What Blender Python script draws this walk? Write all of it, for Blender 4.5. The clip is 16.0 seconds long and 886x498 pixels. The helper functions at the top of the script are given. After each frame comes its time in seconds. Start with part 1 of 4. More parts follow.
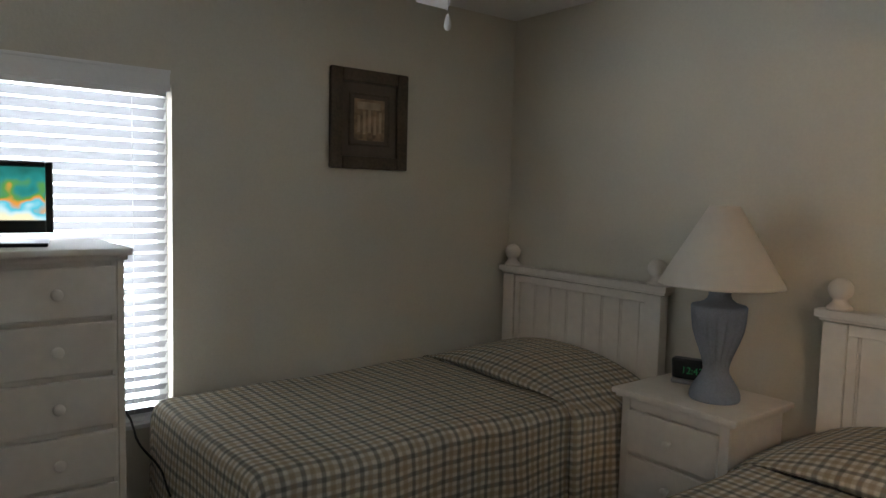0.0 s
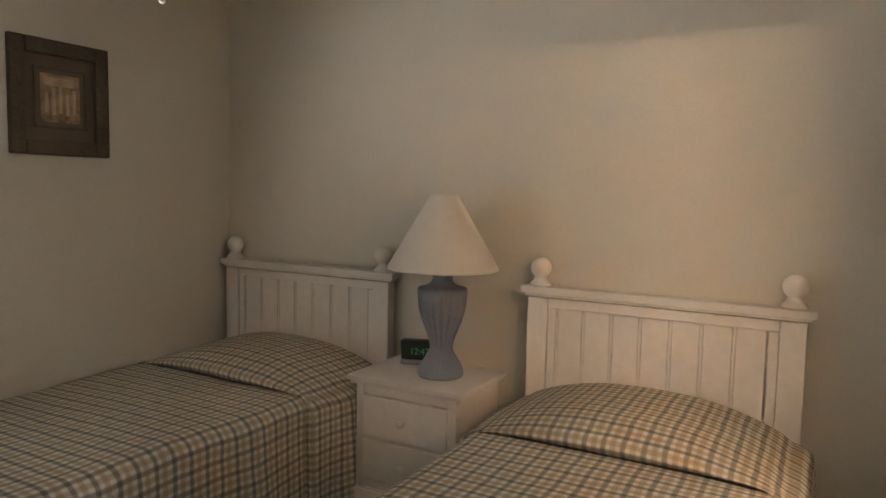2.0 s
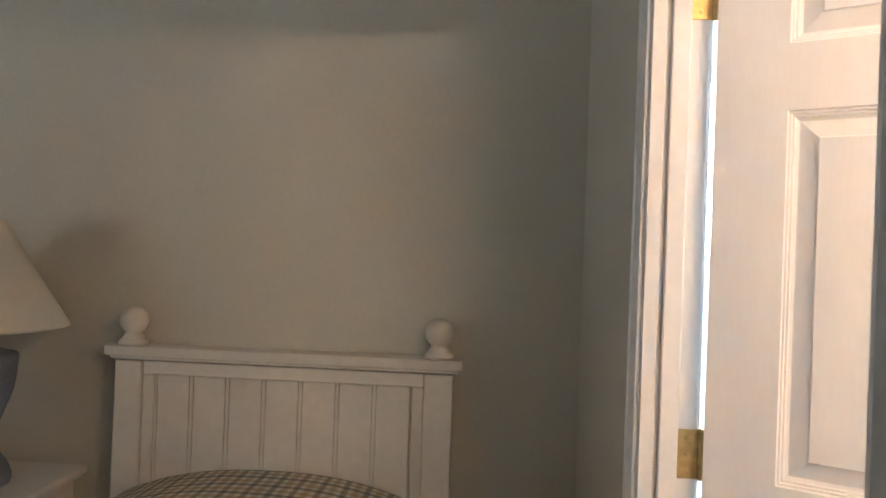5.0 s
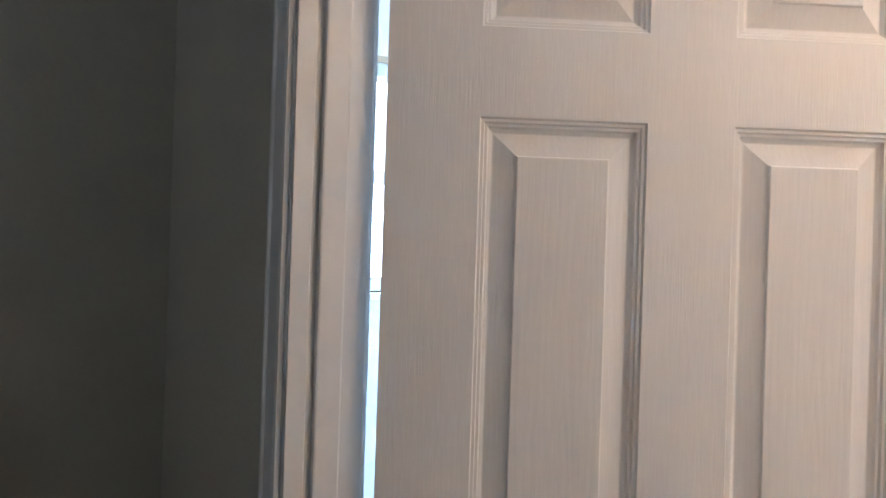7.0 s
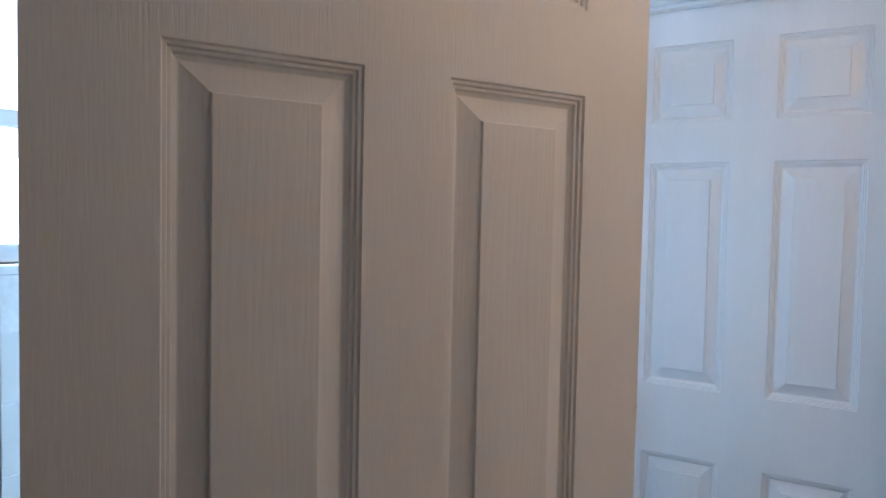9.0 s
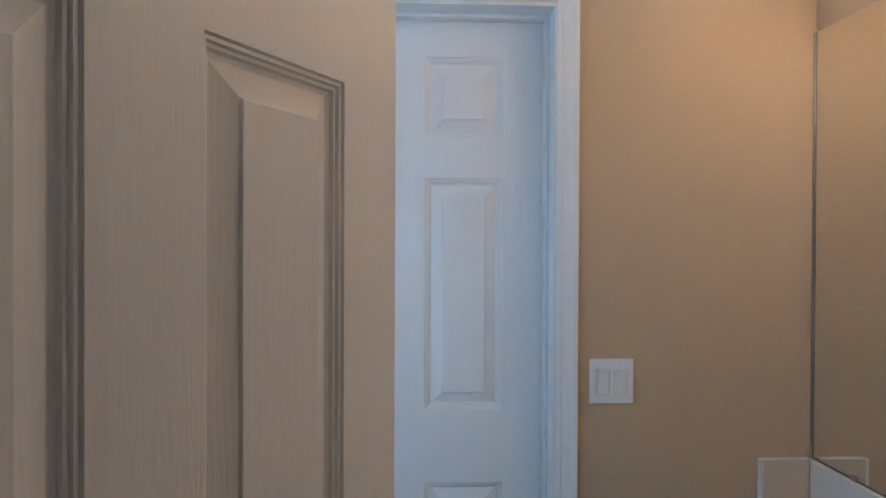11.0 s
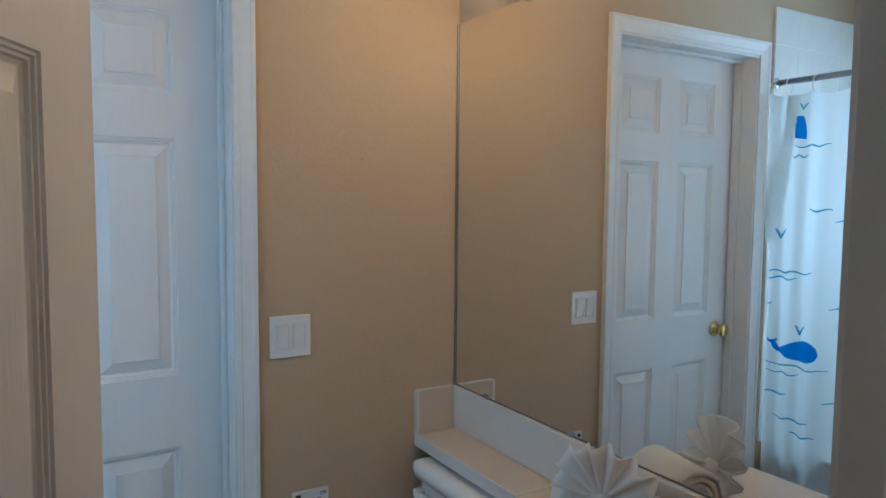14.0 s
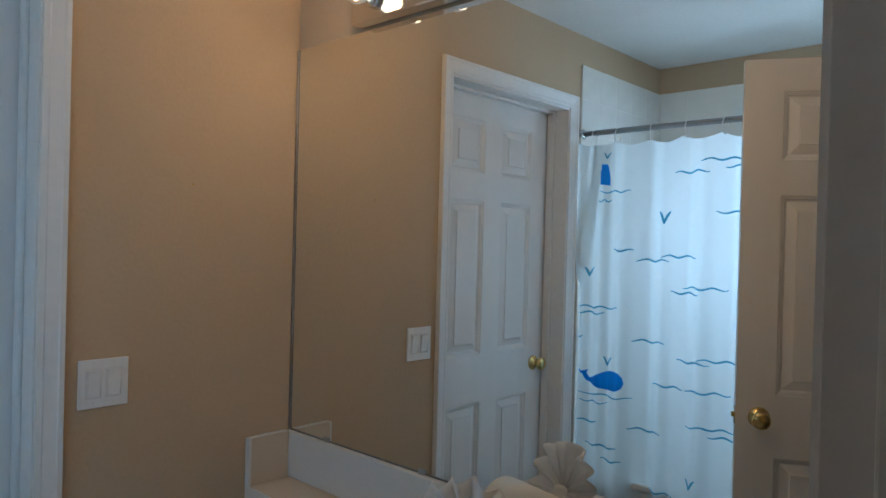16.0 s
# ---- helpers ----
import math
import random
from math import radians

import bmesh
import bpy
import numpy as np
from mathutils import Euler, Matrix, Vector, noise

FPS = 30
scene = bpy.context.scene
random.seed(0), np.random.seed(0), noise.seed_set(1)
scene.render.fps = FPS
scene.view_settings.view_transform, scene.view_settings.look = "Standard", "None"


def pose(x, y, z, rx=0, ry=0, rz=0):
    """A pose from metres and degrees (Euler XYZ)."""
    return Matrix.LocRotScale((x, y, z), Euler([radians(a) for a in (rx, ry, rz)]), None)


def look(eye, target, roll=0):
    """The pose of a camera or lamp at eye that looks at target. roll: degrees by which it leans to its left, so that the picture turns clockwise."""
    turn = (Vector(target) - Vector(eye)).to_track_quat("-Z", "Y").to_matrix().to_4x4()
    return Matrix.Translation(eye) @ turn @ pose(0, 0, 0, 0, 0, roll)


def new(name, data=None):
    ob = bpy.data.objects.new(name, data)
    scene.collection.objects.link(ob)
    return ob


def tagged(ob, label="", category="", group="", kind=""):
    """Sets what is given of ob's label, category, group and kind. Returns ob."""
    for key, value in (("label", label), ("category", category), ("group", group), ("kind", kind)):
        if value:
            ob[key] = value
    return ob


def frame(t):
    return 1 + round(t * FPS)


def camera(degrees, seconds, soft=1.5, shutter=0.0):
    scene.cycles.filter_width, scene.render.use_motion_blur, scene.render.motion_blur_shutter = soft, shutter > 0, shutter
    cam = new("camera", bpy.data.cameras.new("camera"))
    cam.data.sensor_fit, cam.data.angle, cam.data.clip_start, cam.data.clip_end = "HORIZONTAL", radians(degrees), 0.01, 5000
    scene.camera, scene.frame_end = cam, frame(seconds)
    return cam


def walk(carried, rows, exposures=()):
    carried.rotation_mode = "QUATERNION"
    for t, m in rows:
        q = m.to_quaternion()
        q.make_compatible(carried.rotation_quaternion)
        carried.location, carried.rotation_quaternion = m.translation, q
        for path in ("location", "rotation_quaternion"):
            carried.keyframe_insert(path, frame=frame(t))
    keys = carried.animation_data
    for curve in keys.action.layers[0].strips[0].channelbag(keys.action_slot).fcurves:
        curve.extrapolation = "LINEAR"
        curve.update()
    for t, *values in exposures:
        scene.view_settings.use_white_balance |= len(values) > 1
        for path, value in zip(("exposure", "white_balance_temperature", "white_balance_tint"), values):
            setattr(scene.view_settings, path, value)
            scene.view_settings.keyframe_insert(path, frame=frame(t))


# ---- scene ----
cam = camera(64.9, 16.0, soft=1.5)
ROWS = [
    (0, -0.271, -1.909, 1.425, 52.136, -4.497, -1.425),
    (0.5, -0.304, -1.923, 1.43, 43.87, -4.072, -1.416),
    (1, -0.326, -1.934, 1.43, 36.958, -3.798, -1.624),
    (1.5, -0.341, -1.927, 1.428, 32.255, -3.768, -1.525),
    (2, -0.347, -1.927, 1.428, 28.764, -4.873, -1.219),
    (2.5, -0.36, -1.925, 1.423, 25.519, -5.674, -1.173),
    (3, -0.37, -1.88, 1.412, 21.655, -6.446, -1.031),
    (3.5, -0.401, -1.757, 1.378, 15.304, -5.758, -0.702),
    (4, -0.411, -1.614, 1.385, 9.157, -4.286, -0.34),
    (4.2, -0.38, -1.546, 1.357, 7.705, -3.005, -0.739),
    (6.3, -0.238, -0.931, 1.381, -12.004, 2.82, -2.948),
    (6.6, -0.239, -0.866, 1.387, -20.221, 3.674, -2.653),
    (7, -0.259, -0.806, 1.447, -30.374, 0.267, -1.824),
    (7.6, -0.254, -0.767, 1.457, -40.599, -1.33, -1.589),
    (8, -0.262, -0.733, 1.466, -47.897, -2.252, -1.669),
    (8.6, -0.252, -0.705, 1.453, -53.696, -2.448, -1.284),
    (9, -0.216, -0.664, 1.45, -58.459, -2.559, -1.197),
    (9.6, -0.142, -0.591, 1.437, -65.091, -2.07, -1.381),
    (10, -0.086, -0.537, 1.442, -72.612, -1.469, -0.907),
    (12.5, -0.124, -0.303, 1.439, -113.352, -2.992, -0.373),
    (13, -0.181, -0.307, 1.484, -116.01, -4.918, -0.386),
    (13.5, -0.165, -0.319, 1.474, -118.718, -4.612, -0.319),
    (14, -0.147, -0.315, 1.474, -120.826, -4.365, -0.519),
    (14.5, -0.125, -0.276, 1.485, -125.262, -2.666, -0.683),
    (15, -0.083, -0.26, 1.455, -130.466, -1.086, -0.515),
    (15.5, -0.057, -0.263, 1.446, -134.375, -0.742, -1.216),
    (16, -0.025, -0.253, 1.438, -137.249, -0.435, -1.494),
]
EXPOSURES = [(0, 1.52, 6400, 13), (0.3, 1.85, 6750, 15), (0.6, 2.0, 7100, 18), (1.5, 2.15, 7650, 22), (3, 2.2, 7350, 19), (3.5, 2.12, 7200, 18), (4.2, 1.85, 6850, 17),
             (6.3, 0.92, 6000, 13), (7, 0.33, 5650, 12), (8, -0.45, 5600, 14), (9, -0.75, 5650, 14), (10, -0.88, 5700, 13), (12.5, -1.0, 5850, 10), (14.5, -1.1, 5700, 6),
             (15.2, -1.3, 5850, 6), (16, -1.5, 6050, 9)]
walk(cam, [(t, pose(x, y, z, 90 + p, r, h)) for t, x, y, z, h, p, r in ROWS], EXPOSURES)

# ---------------------------------------------------------------- plan
X1, Y2 = -3.185, 0.841          # window wall, headboard wall (room faces)
YB = -2.95                      # wall behind the walker
TW = 0.105                      # wall between bedroom and bathroom: x 0 .. TW
XT, YM, YS = 1.678, -1.457, 0.867   # bathroom: door wall, mirror wall, shower wall
CZ = 2.4                        # ceilings
DW, DH = 0.762, 2.032           # door leaves
OPEN = 62.4                     # bathroom door, degrees open

# ---------------------------------------------------------------- world and light
world = bpy.data.worlds.new("world")
scene.world = world
world.use_nodes = True
wn = world.node_tree
sky = wn.nodes.new("ShaderNodeTexSky")
sky.sky_type, sky.sun_disc = "NISHITA", False
sky.sun_elevation, sky.sun_rotation = radians(48), radians(-20)
wn.links.new(sky.outputs[0], wn.nodes["Background"].inputs[0])
wn.nodes["Background"].inputs[1].default_value = 0.1


def lamp(name, kind, m, energy, color, size=(1, 1), radius=0.05):
    data = bpy.data.lights.new(name, kind)
    data.energy, data.color = energy, color
    if kind == "AREA":
        data.shape, data.size, data.size_y = "RECTANGLE", size[0], size[1]
    elif kind == "POINT":
        data.shadow_soft_size = radius
    ob = new(name, data)
    ob.matrix_world = m
    return ob


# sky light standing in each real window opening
lamp("window_light", "AREA", look((X1 - 0.066, -1.62, 1.2), (0, -1.62, 1.1)), 12.5, (0.90, 0.95, 1.0), (1.1, 1.25))
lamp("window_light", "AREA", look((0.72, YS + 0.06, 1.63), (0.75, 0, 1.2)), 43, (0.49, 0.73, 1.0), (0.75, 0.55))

# ---------------------------------------------------------------- materials


def material(name, color, rough=0.6, metal=0.0, vary=0.08, grain=60.0, bump=0.15, blotch=3.0, tint=None, spec=0.4, stretch=(1, 1, 1), coat=0.0):
    """A painted or natural surface: colour varied at two scales, fine relief."""
    m = bpy.data.materials.new(name)
    m.use_nodes = True
    nt = m.node_tree
    b = nt.nodes["Principled BSDF"]
    b.inputs["Roughness"].default_value, b.inputs["Metallic"].default_value = rough, metal
    b.inputs["Specular IOR Level"].default_value = spec
    b.inputs["Coat Weight"].default_value = coat
    tc = nt.nodes.new("ShaderNodeTexCoord")
    mp = nt.nodes.new("ShaderNodeMapping")
    mp.inputs["Scale"].default_value = stretch
    nt.links.new(tc.outputs["Object"], mp.inputs[0])
    big, fine = nt.nodes.new("ShaderNodeTexNoise"), nt.nodes.new("ShaderNodeTexNoise")
    big.inputs["Scale"].default_value, fine.inputs["Scale"].default_value = blotch, grain
    big.inputs["Detail"].default_value, fine.inputs["Detail"].default_value = 4, 5
    for n in (big, fine):
        nt.links.new(mp.outputs[0], n.inputs["Vector"])
    mix = nt.nodes.new("ShaderNodeMix")
    mix.data_type = "RGBA"
    add = nt.nodes.new("ShaderNodeMath")
    add.operation = "ADD"
    nt.links.new(big.outputs["Fac"], add.inputs[0])
    nt.links.new(fine.outputs["Fac"], add.inputs[1])
    ramp = nt.nodes.new("ShaderNodeMapRange")
    ramp.inputs[1].default_value, ramp.inputs[2].default_value = 0.7, 1.3
    nt.links.new(add.outputs[0], ramp.inputs[0])
    nt.links.new(ramp.outputs[0], mix.inputs["Factor"])
    lo = [c * (1 - vary) for c in (tint or color)]
    hi = [min(1, c * (1 + vary)) for c in color]
    mix.inputs[6].default_value, mix.inputs[7].default_value = (*lo, 1), (*hi, 1)
    nt.links.new(mix.outputs[2], b.inputs["Base Color"])
    if bump:
        bp = nt.nodes.new("ShaderNodeBump")
        bp.inputs["Strength"].default_value, bp.inputs["Distance"].default_value = bump, 0.002
        nt.links.new(fine.outputs["Fac"], bp.inputs["Height"])
        nt.links.new(bp.outputs[0], b.inputs["Normal"])
    return m


def glow(name, color, strength):
    m = bpy.data.materials.new(name)
    m.use_nodes = True
    b = m.node_tree.nodes["Principled BSDF"]
    b.inputs["Base Color"].default_value = (*color, 1)
    b.inputs["Emission Color"].default_value, b.inputs["Emission Strength"].default_value = (*color, 1), strength
    return m


def plaid(name):
    """Woven check on the cloth's own run: cream ground, tan and slate stripes both ways."""
    m = material(name, (0.63, 0.585, 0.485), rough=0.95, vary=0.16, grain=300, bump=0.5, blotch=22, spec=0.1)
    nt = m.node_tree
    b = nt.nodes["Principled BSDF"]
    base = b.inputs["Base Color"].links[0].from_socket
    uv = nt.nodes.new("ShaderNodeUVMap")
    sep = nt.nodes.new("ShaderNodeSeparateXYZ")
    wob = nt.nodes.new("ShaderNodeTexNoise")
    wob.inputs["Scale"].default_value = 9
    nt.links.new(uv.outputs[0], sep.inputs[0])
    nt.links.new(uv.outputs[0], wob.inputs["Vector"])

    def math_node(op, a, c):
        n = nt.nodes.new("ShaderNodeMath")
        n.operation = op
        for i, v in enumerate((a, c)):
            if isinstance(v, (int, float)):
                n.inputs[i].default_value = v
            else:
                nt.links.new(v, n.inputs[i])
        return n.outputs[0]

    def stripe(axis, centre, half, period):
        s = math_node("ADD", sep.outputs[axis], math_node("MULTIPLY", wob.outputs["Fac"], 0.013))
        f = math_node("MODULO", math_node("ADD", s, 50.0), period)
        soft = nt.nodes.new("ShaderNodeMapRange")
        soft.interpolation_type = "SMOOTHSTEP"
        soft.inputs["From Min"].default_value, soft.inputs["From Max"].default_value = half * 1.45, half * 0.55
        nt.links.new(math_node("ABSOLUTE", math_node("SUBTRACT", f, centre), 0), soft.inputs["Value"])
        return soft.outputs["Result"]

    out = base
    for axis, period in ((0, 0.0615), (1, 0.066)):
        for centre, half, col, amount in ((0.0155, 0.0090, (0.27, 0.19, 0.10), 0.50), (0.0462, 0.0080, (0.045, 0.052, 0.055), 0.58)):
            mix = nt.nodes.new("ShaderNodeMix")
            mix.data_type = "RGBA"
            nt.links.new(math_node("MULTIPLY", stripe(axis, centre, half, period), amount), mix.inputs["Factor"])
            nt.links.new(out, mix.inputs[6])
            mix.inputs[7].default_value = (*col, 1)
            out = mix.outputs[2]
    nt.links.new(out, b.inputs["Base Color"])
    return m


def cathedral_grain(m):
    """Pressed wood grain: long wavering ridges about 8 mm apart."""
    nt = m.node_tree
    b = nt.nodes["Principled BSDF"]
    fine = b.inputs["Normal"].links[0].from_socket
    tc, mp, wv, bp = (nt.nodes.new("ShaderNode" + k) for k in ("TexCoord", "Mapping", "TexWave", "Bump"))
    mp.inputs["Scale"].default_value = (1, 1, 0.14)
    nt.links.new(tc.outputs["Object"], mp.inputs[0])
    nt.links.new(mp.outputs[0], wv.inputs["Vector"])
    wv.bands_direction = "X"
    for key, v in (("Scale", 30), ("Distortion", 26), ("Detail", 2.0), ("Detail Scale", 0.45), ("Detail Roughness", 0.55)):
        wv.inputs[key].default_value = v
    bp.inputs["Strength"].default_value, bp.inputs["Distance"].default_value = 0.10, 0.0008
    nt.links.new(wv.outputs["Fac"], bp.inputs["Height"])
    nt.links.new(fine, bp.inputs["Normal"])
    nt.links.new(bp.outputs[0], b.inputs["Normal"])
    return m


def glass(name):
    m = bpy.data.materials.new(name)
    m.use_nodes = True
    b = m.node_tree.nodes["Principled BSDF"]
    b.inputs["Transmission Weight"].default_value, b.inputs["Roughness"].default_value = 1, 0.0
    b.inputs["Base Color"].default_value = (0.95, 0.98, 1, 1)
    return m


def sheer(name, color, amount):
    """Thin cloth or plastic that lets light through."""
    m = material(name, color, rough=0.5, vary=0.04, grain=30, bump=0.05)
    nt = m.node_tree
    b, out = nt.nodes["Principled BSDF"], nt.nodes["Material Output"]
    tl, mix = nt.nodes.new("ShaderNodeBsdfTranslucent"), nt.nodes.new("ShaderNodeMixShader")
    tl.inputs[0].default_value = (*color, 1)
    mix.inputs[0].default_value = amount
    nt.links.new(b.outputs[0], mix.inputs[1])
    nt.links.new(tl.outputs[0], mix.inputs[2])
    nt.links.new(mix.outputs[0], out.inputs[0])
    return m


M_WALL = material("cream_wall_paint", (0.62, 0.58, 0.49), rough=0.85, vary=0.035, grain=90, bump=0.5, blotch=1.6, spec=0.2)
M_TAN = material("tan_wall_paint", (0.51, 0.38, 0.25), rough=0.7, vary=0.035, grain=90, bump=0.5, blotch=1.6, spec=0.3)
M_CEIL = material("white_ceiling_paint", (0.76, 0.75, 0.72), rough=0.95, vary=0.05, grain=70, bump=0.9, spec=0.1)
M_TRIM = material("white_gloss_trim", (0.78, 0.765, 0.74), rough=0.38, vary=0.03, grain=40, bump=0.06, blotch=5)
M_DOOR = material("white_moulded_door", (0.82, 0.805, 0.785), rough=0.42, vary=0.02, grain=75, bump=0.20, blotch=4, stretch=(5, 5, 0.35))
M_FURN = material("white_painted_wood", (0.74, 0.69, 0.62), rough=0.45, vary=0.05, grain=30, bump=0.12, blotch=4)
M_CARPET = material("beige_carpet", (0.27, 0.215, 0.16), rough=1.0, vary=0.25, grain=260, bump=1.0, blotch=4, spec=0.05)
M_VINYL = material("beige_floor_tile", (0.48, 0.42, 0.34), rough=0.4, vary=0.12, grain=25, bump=0.1)
M_PLAID = plaid("plaid_cotton")
M_PANEL = cathedral_grain(material("white_moulded_panel", (0.82, 0.805, 0.785), rough=0.42, vary=0.02, grain=75, bump=0.15, blotch=4, stretch=(5, 5, 0.35)))
M_BRASS = material("polished_brass", (0.80, 0.58, 0.24), rough=0.16, metal=1, vary=0.08, grain=20, bump=0.02)
M_OLDBRASS = material("dull_brass", (0.48, 0.33, 0.14), rough=0.38, metal=1, vary=0.25, grain=60, bump=0.1)
M_CHROME = material("chrome", (0.75, 0.75, 0.76), rough=0.08, metal=1, vary=0.03, bump=0)
M_STEEL = material("brushed_steel", (0.42, 0.42, 0.43), rough=0.35, metal=1, vary=0.1, grain=80, bump=0.05)
M_MIRROR = material("silvered_glass", (0.88, 0.89, 0.86), rough=0.0, metal=1, vary=0.0, bump=0)
M_LAMPBASE = material("grey_blue_plaster", (0.235, 0.27, 0.325), rough=0.8, vary=0.12, grain=120, bump=0.5, blotch=9)
M_SHADE = sheer("cream_lampshade_cloth", (0.80, 0.75, 0.66), 0.25)
M_BLACK = material("black_plastic", (0.015, 0.015, 0.017), rough=0.3, vary=0.1, bump=0.02)
M_SILVER = material("silver_plastic", (0.35, 0.35, 0.36), rough=0.35, vary=0.08, bump=0.02)
M_GREEN = glow("green_digits", (0.04, 0.34, 0.12), 0.03)
M_FRAME = material("dark_bronze_frame", (0.085, 0.062, 0.040), rough=0.45, vary=0.35, grain=80, bump=0.3, blotch=8)
M_MAT = material("brown_picture_mat", (0.13, 0.10, 0.075), rough=0.9, vary=0.1)
M_ART = material("sepia_print", (0.30, 0.20, 0.12), rough=0.6, vary=0.55, grain=26, bump=0, blotch=14)
M_ART2 = material("pale_print_shapes", (0.48, 0.36, 0.24), rough=0.6, vary=0.3, grain=20, bump=0)
# white slats coloured grey: the shade of their backlit room side is painted in
M_BLIND = sheer("backlit_grey_slat", (0.35, 0.355, 0.36), 0.04)
M_VINYLW = material("white_vinyl", (0.80, 0.80, 0.79), rough=0.4, vary=0.03, bump=0.03)
M_GLASS = glass("window_glass")
M_DAY = glow("bright_outdoors", (0.84, 0.93, 1.0), 3.5)
M_TILE = material("white_glazed_tile", (0.78, 0.77, 0.72), rough=0.15, vary=0.04, grain=14, bump=0.04)
M_GROUT = material("pale_grout", (0.80, 0.79, 0.75), rough=0.9, vary=0.1)
M_PORC = material("white_porcelain", (0.80, 0.80, 0.78), rough=0.08, vary=0.02, bump=0)
M_LAM = material("white_laminate", (0.72, 0.69, 0.64), rough=0.32, vary=0.04, grain=200, bump=0.03)
M_TOP = material("beige_laminate", (0.62, 0.51, 0.39), rough=0.3, vary=0.05, grain=220, bump=0.03)
M_CURTAIN = sheer("white_shower_vinyl", (0.78, 0.84, 0.86), 0.60)
M_BLUE = sheer("blue_print", (0.015, 0.30, 0.85), 0.55)
M_TEAL = sheer("teal_print", (0.09, 0.42, 0.62), 0.5)
M_TOWEL = material("white_terry", (0.93, 0.925, 0.92), rough=1.0, vary=0.04, grain=420, bump=0.3, spec=0.05)
M_CREAMT = material("cream_terry", (0.90, 0.875, 0.82), rough=1.0, vary=0.06, grain=420, bump=0.4, spec=0.05)
for m_ in (M_TOWEL, M_CREAMT):
    # thin terry lets some light through
    nt_ = m_.node_tree
    out_ = [n for n in nt_.nodes if n.type == "OUTPUT_MATERIAL"][0]
    tr_ = nt_.nodes.new("ShaderNodeBsdfTranslucent")
    tr_.inputs["Color"].default_value = (0.85, 0.84, 0.82, 1)
    mx_ = nt_.nodes.new("ShaderNodeMixShader")
    mx_.inputs[0].default_value = 0.45 if m_ is M_TOWEL else 0.12
    nt_.links.new(nt_.nodes["Principled BSDF"].outputs[0], mx_.inputs[1])
    nt_.links.new(tr_.outputs[0], mx_.inputs[2])
    nt_.links.new(mx_.outputs[0], out_.inputs["Surface"])
M_BULB = glow("lit_filament", (1.0, 0.70, 0.40), 45.0)
M_CLEAR = glass("clear_bulb_glass")
M_PAPER = material("white_card", (0.72, 0.71, 0.69), rough=0.7, vary=0.03, bump=0)
M_EDGE = material("dark_mirror_edge", (0.16, 0.16, 0.16), rough=0.5, vary=0.3, grain=90)

# ---------------------------------------------------------------- mesh helpers


def box(bm, lo, hi, m=None):
    v = [Vector((x, y, z)) for x in (lo[0], hi[0]) for y in (lo[1], hi[1]) for z in (lo[2], hi[2])]
    vs = [bm.verts.new(m @ p if m else p) for p in v]
    for f in ((0, 1, 3, 2), (4, 6, 7, 5), (0, 4, 5, 1), (2, 3, 7, 6), (0, 2, 6, 4), (1, 5, 7, 3)):
        bm.faces.new([vs[i] for i in f])
    return vs


def soften(bm, width, segments=2):
    bmesh.ops.recalc_face_normals(bm, faces=bm.faces)
    bmesh.ops.bevel(bm, geom=list(bm.edges), offset=width, segments=segments, profile=0.6, affect="EDGES", clamp_overlap=True)


def lathe(bm, profile, n=32, at=(0, 0, 0), axis="z", flute=0, depth=0.0, band=(0, 0)):
    """Turn a profile of (radius, height); flutes cut within a band of heights."""
    rings = []
    for r, h in profile:
        ring = []
        for i in range(n):
            a = 2 * math.pi * i / n
            rr = r
            if flute and band[0] < h < band[1]:
                rr = r - depth * abs(math.sin(a * flute / 2)) ** 0.6
            p = (rr * math.cos(a), rr * math.sin(a), h)
            if axis == "x":
                p = (p[2], p[0], p[1])
            elif axis == "y":
                p = (p[0], p[2], p[1])
            ring.append(bm.verts.new(Vector(p) + Vector(at)))
        rings.append(ring)
    for a, b in zip(rings, rings[1:]):
        for i in range(n):
            bm.faces.new((a[i], a[(i + 1) % n], b[(i + 1) % n], b[i]))
    bm.faces.new(rings[0][::-1])
    bm.faces.new(rings[-1])


def link(name, bm, mat, smooth=False):
    me = bpy.data.meshes.new(name)
    bmesh.ops.recalc_face_normals(bm, faces=bm.faces)
    bm.to_mesh(me)
    bm.free()
    for m in (mat if isinstance(mat, (list, tuple)) else [mat]):
        me.materials.append(m)
    if smooth:
        for p in me.polygons:
            p.use_smooth = True
    return new(name, me)


def part(name, bm, mat, parent, label="", smooth=False):
    ob = link(name, bm, mat, smooth)
    ob.parent = parent
    if label:
        tagged(ob, label)
    return ob


def boxes(*pairs, bevel=0.0):
    bm = bmesh.new()
    for lo, hi in pairs:
        box(bm, lo, hi)
    if bevel:
        soften(bm, bevel)
    return bm


def thing(name, m, label, category, group="", kind=""):
    ob = new(name)
    ob.matrix_world = m
    ob.empty_display_size = 0.1
    return tagged(ob, label, category, group, kind)


def structure(name, bm, mat, label, category="wall", smooth=False):
    return tagged(link(name, bm, mat, smooth), label, category, kind="structure")


def writing(text, size, m, mat, name, parent):
    cu = bpy.data.curves.new(name, "FONT")
    cu.body, cu.size, cu.extrude, cu.align_x, cu.align_y = text, size, 0.0006, "CENTER", "CENTER"
    tmp = new(name, cu)
    me = bpy.data.meshes.new_from_object(tmp.evaluated_get(bpy.context.evaluated_depsgraph_get()))
    bpy.data.objects.remove(tmp)
    me.materials.clear()
    me.materials.append(mat)
    ob = new(name, me)
    ob.parent = parent
    ob.matrix_local = m
    return ob


# ---------------------------------------------------------------- structure


